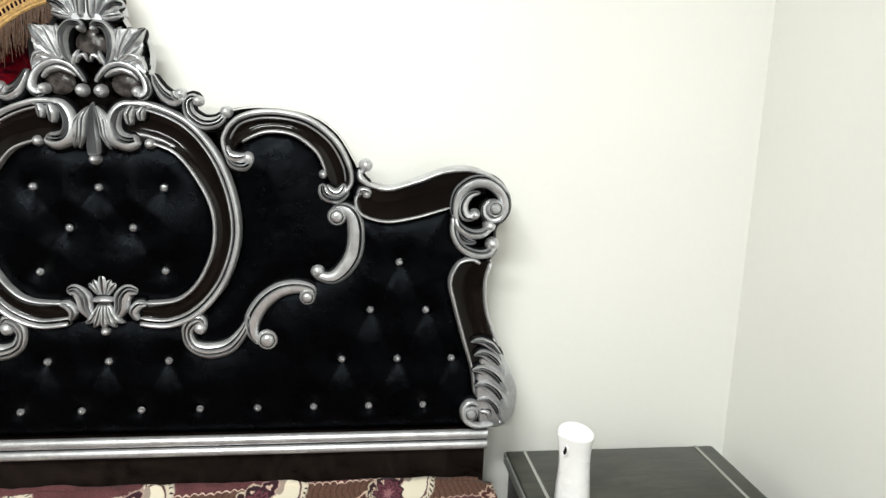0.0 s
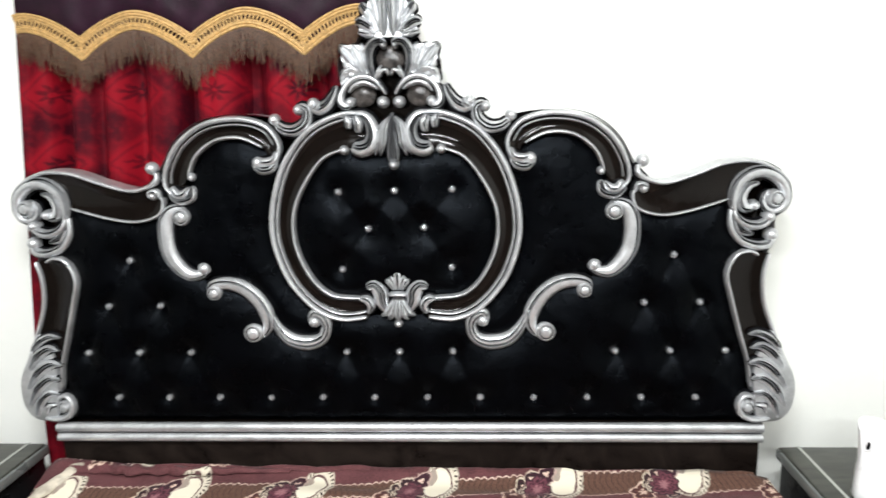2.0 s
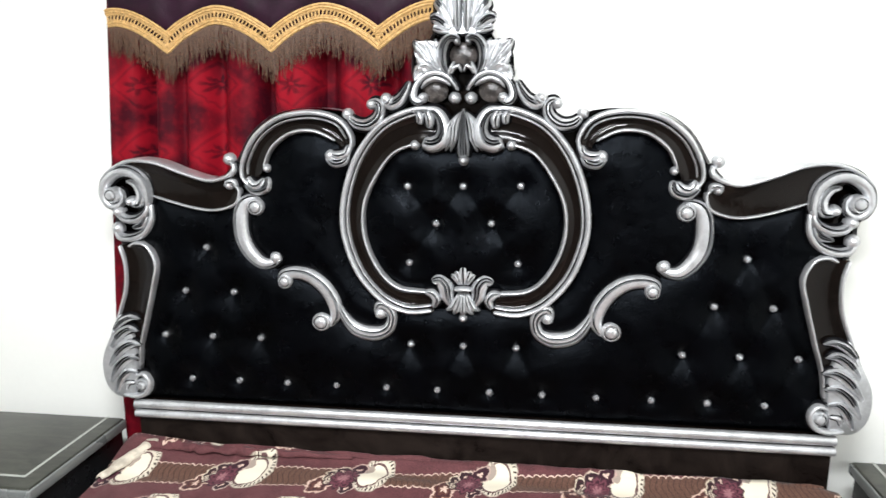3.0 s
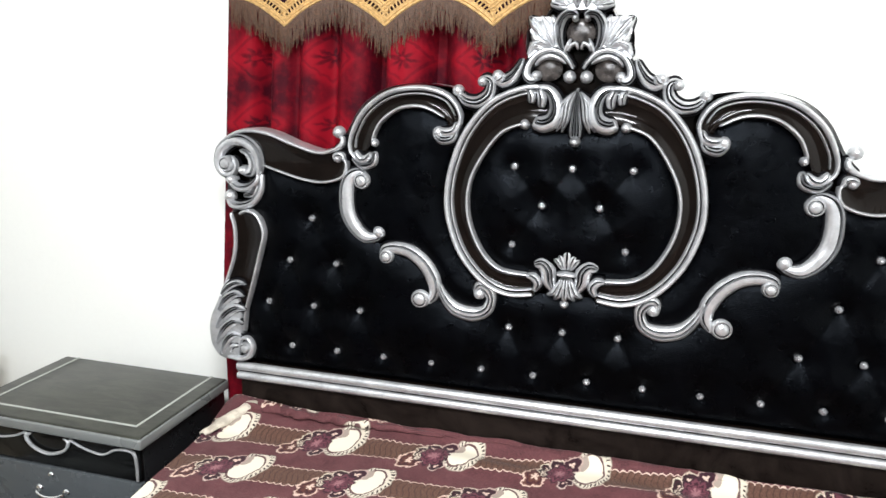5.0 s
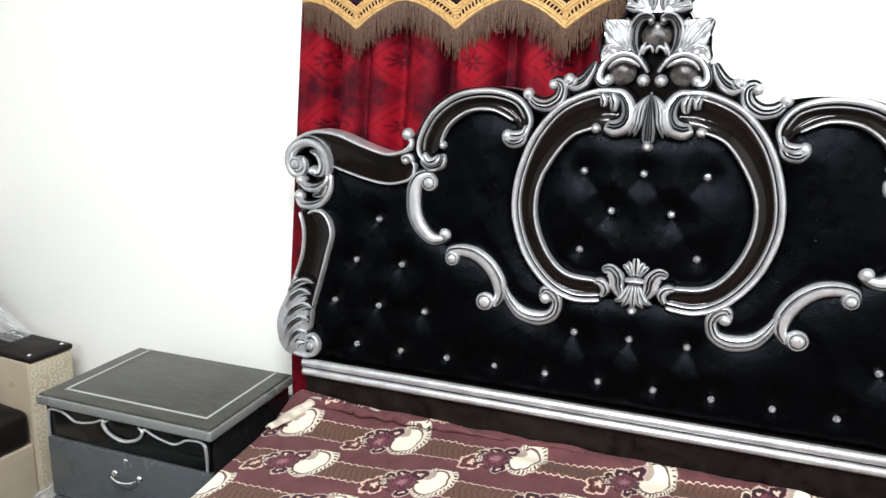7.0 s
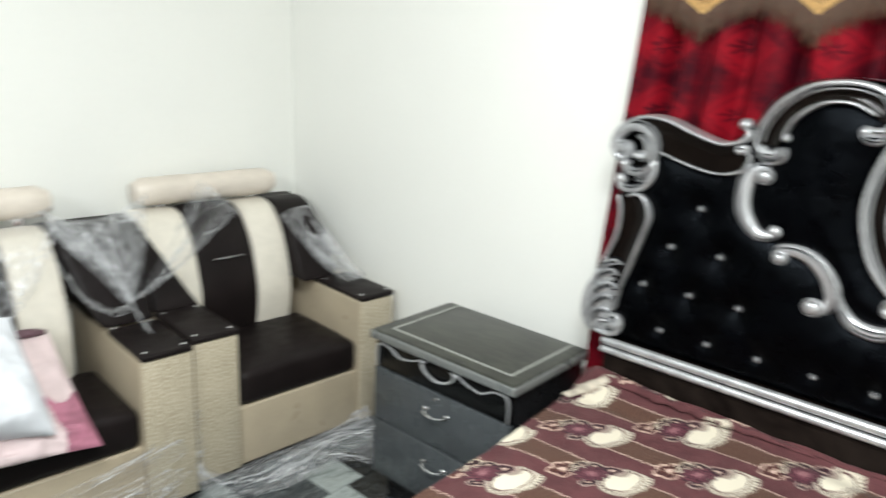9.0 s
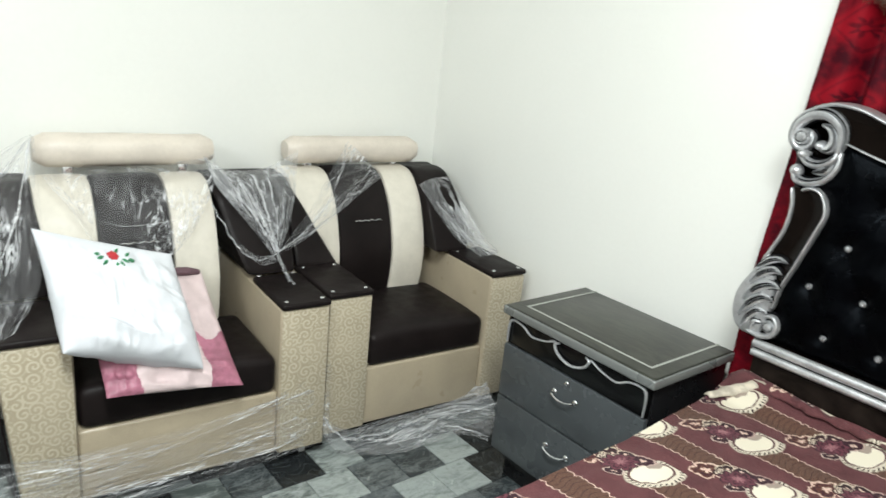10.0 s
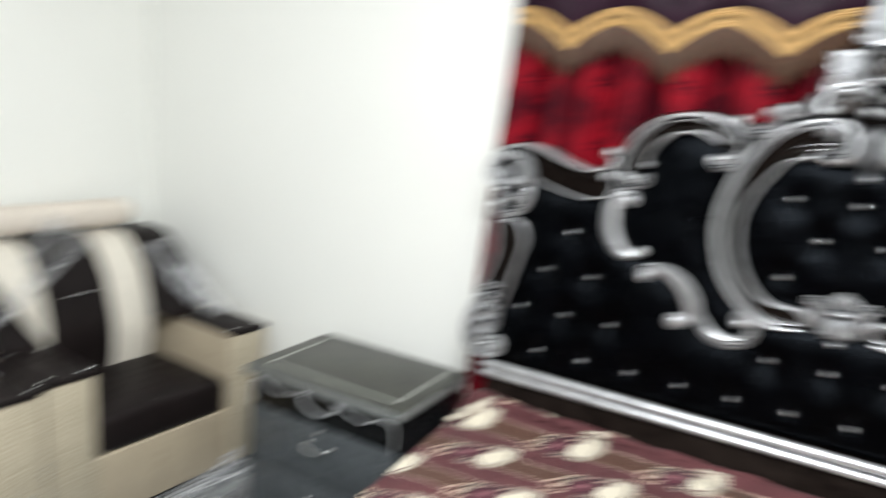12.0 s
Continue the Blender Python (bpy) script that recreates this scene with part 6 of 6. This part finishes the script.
# ---- floor tiles ----
def tile_mesh():
    w, d = 0.0810, 0.0785
    me = bpy.data.meshes.new("tile")
    b = 0.0015
    v = [(sx * w, sy * d, -0.006) for sx, sy in ((-1, -1), (1, -1), (1, 1), (-1, 1))] + [(sx * w, sy * d, -b) for sx, sy in ((-1, -1), (1, -1), (1, 1), (-1, 1))] + [(sx * (w - b), sy * (d - b), 0) for sx, sy in ((-1, -1), (1, -1), (1, 1), (-1, 1))]
    f = [(8, 9, 10, 11)] + [(k + i, k + (i + 1) % 4, k + 4 + (i + 1) % 4, k + 4 + i) for k in (0, 4) for i in range(4)]
    me.from_pydata(v, [], f)
    return me


TILES = [marble("pale_grey_marble", (0.075, 0.089, 0.086), (0.33, 0.365, 0.353), (0.10, 0.11, 0.11)), marble("mid_grey_marble", (0.035, 0.042, 0.045), (0.15, 0.168, 0.172), (0.24, 0.26, 0.26)), marble("black_marble", (0.005, 0.006, 0.007), (0.02, 0.023, 0.025), (0.12, 0.13, 0.13))]
kinds = []
for mat in TILES:
    me = tile_mesh()
    me.materials.append(mat)
    kinds.append(me)
# tiles beside the armchairs: pale, mid grey or black
LAID = {(5, 4): 1, (5, 5): 0, (5, 6): 2, (5, 7): 1, (6, 3): 0, (6, 4): 1, (6, 5): 1, (6, 6): 0, (6, 7): 0, (6, 8): 0, (7, 2): 2, (7, 3): 0, (7, 4): 0, (7, 5): 1, (8, 3): 1}
rng = random.Random(11)
rest_v, rest_f, rest_m = [], [], []
for i in range(28):
    for j in range(26):
        x = XL - 0.045 + 0.165 * i
        y = YB - 0.05 - 0.16 * j - (0.08 if i % 2 else 0.0)
        if not (XL - 0.05 < x < XR + 0.05 and YF - 0.05 < y < YB + 0.05):
            continue
        k = LAID.get((i, j), rng.choices((0, 1, 2), (0.42, 0.30, 0.28))[0])
        if x < -0.9 and y > -2.4:
            ob = new("tile", kinds[k])
            ob.parent, ob.location = floor, (x, y, 0)
            ob.rotation_euler = (0, 0, rng.choice((0, math.pi)))
        else:
            base = len(rest_v)
            rest_v += [(x + p.co.x, y + p.co.y, p.co.z) for p in kinds[k].vertices]
            for f in kinds[k].polygons:
                rest_f.append(tuple(base + q for q in f.vertices))
                rest_m.append(k)
me = bpy.data.meshes.new("tile_field")
me.from_pydata(rest_v, [], rest_f)
for mat in TILES:
    me.materials.append(mat)
me.polygons.foreach_set("material_index", rest_m)
ob = new("tile_field", me)
ob.parent = floor
tagged(ob, kind="stuff")
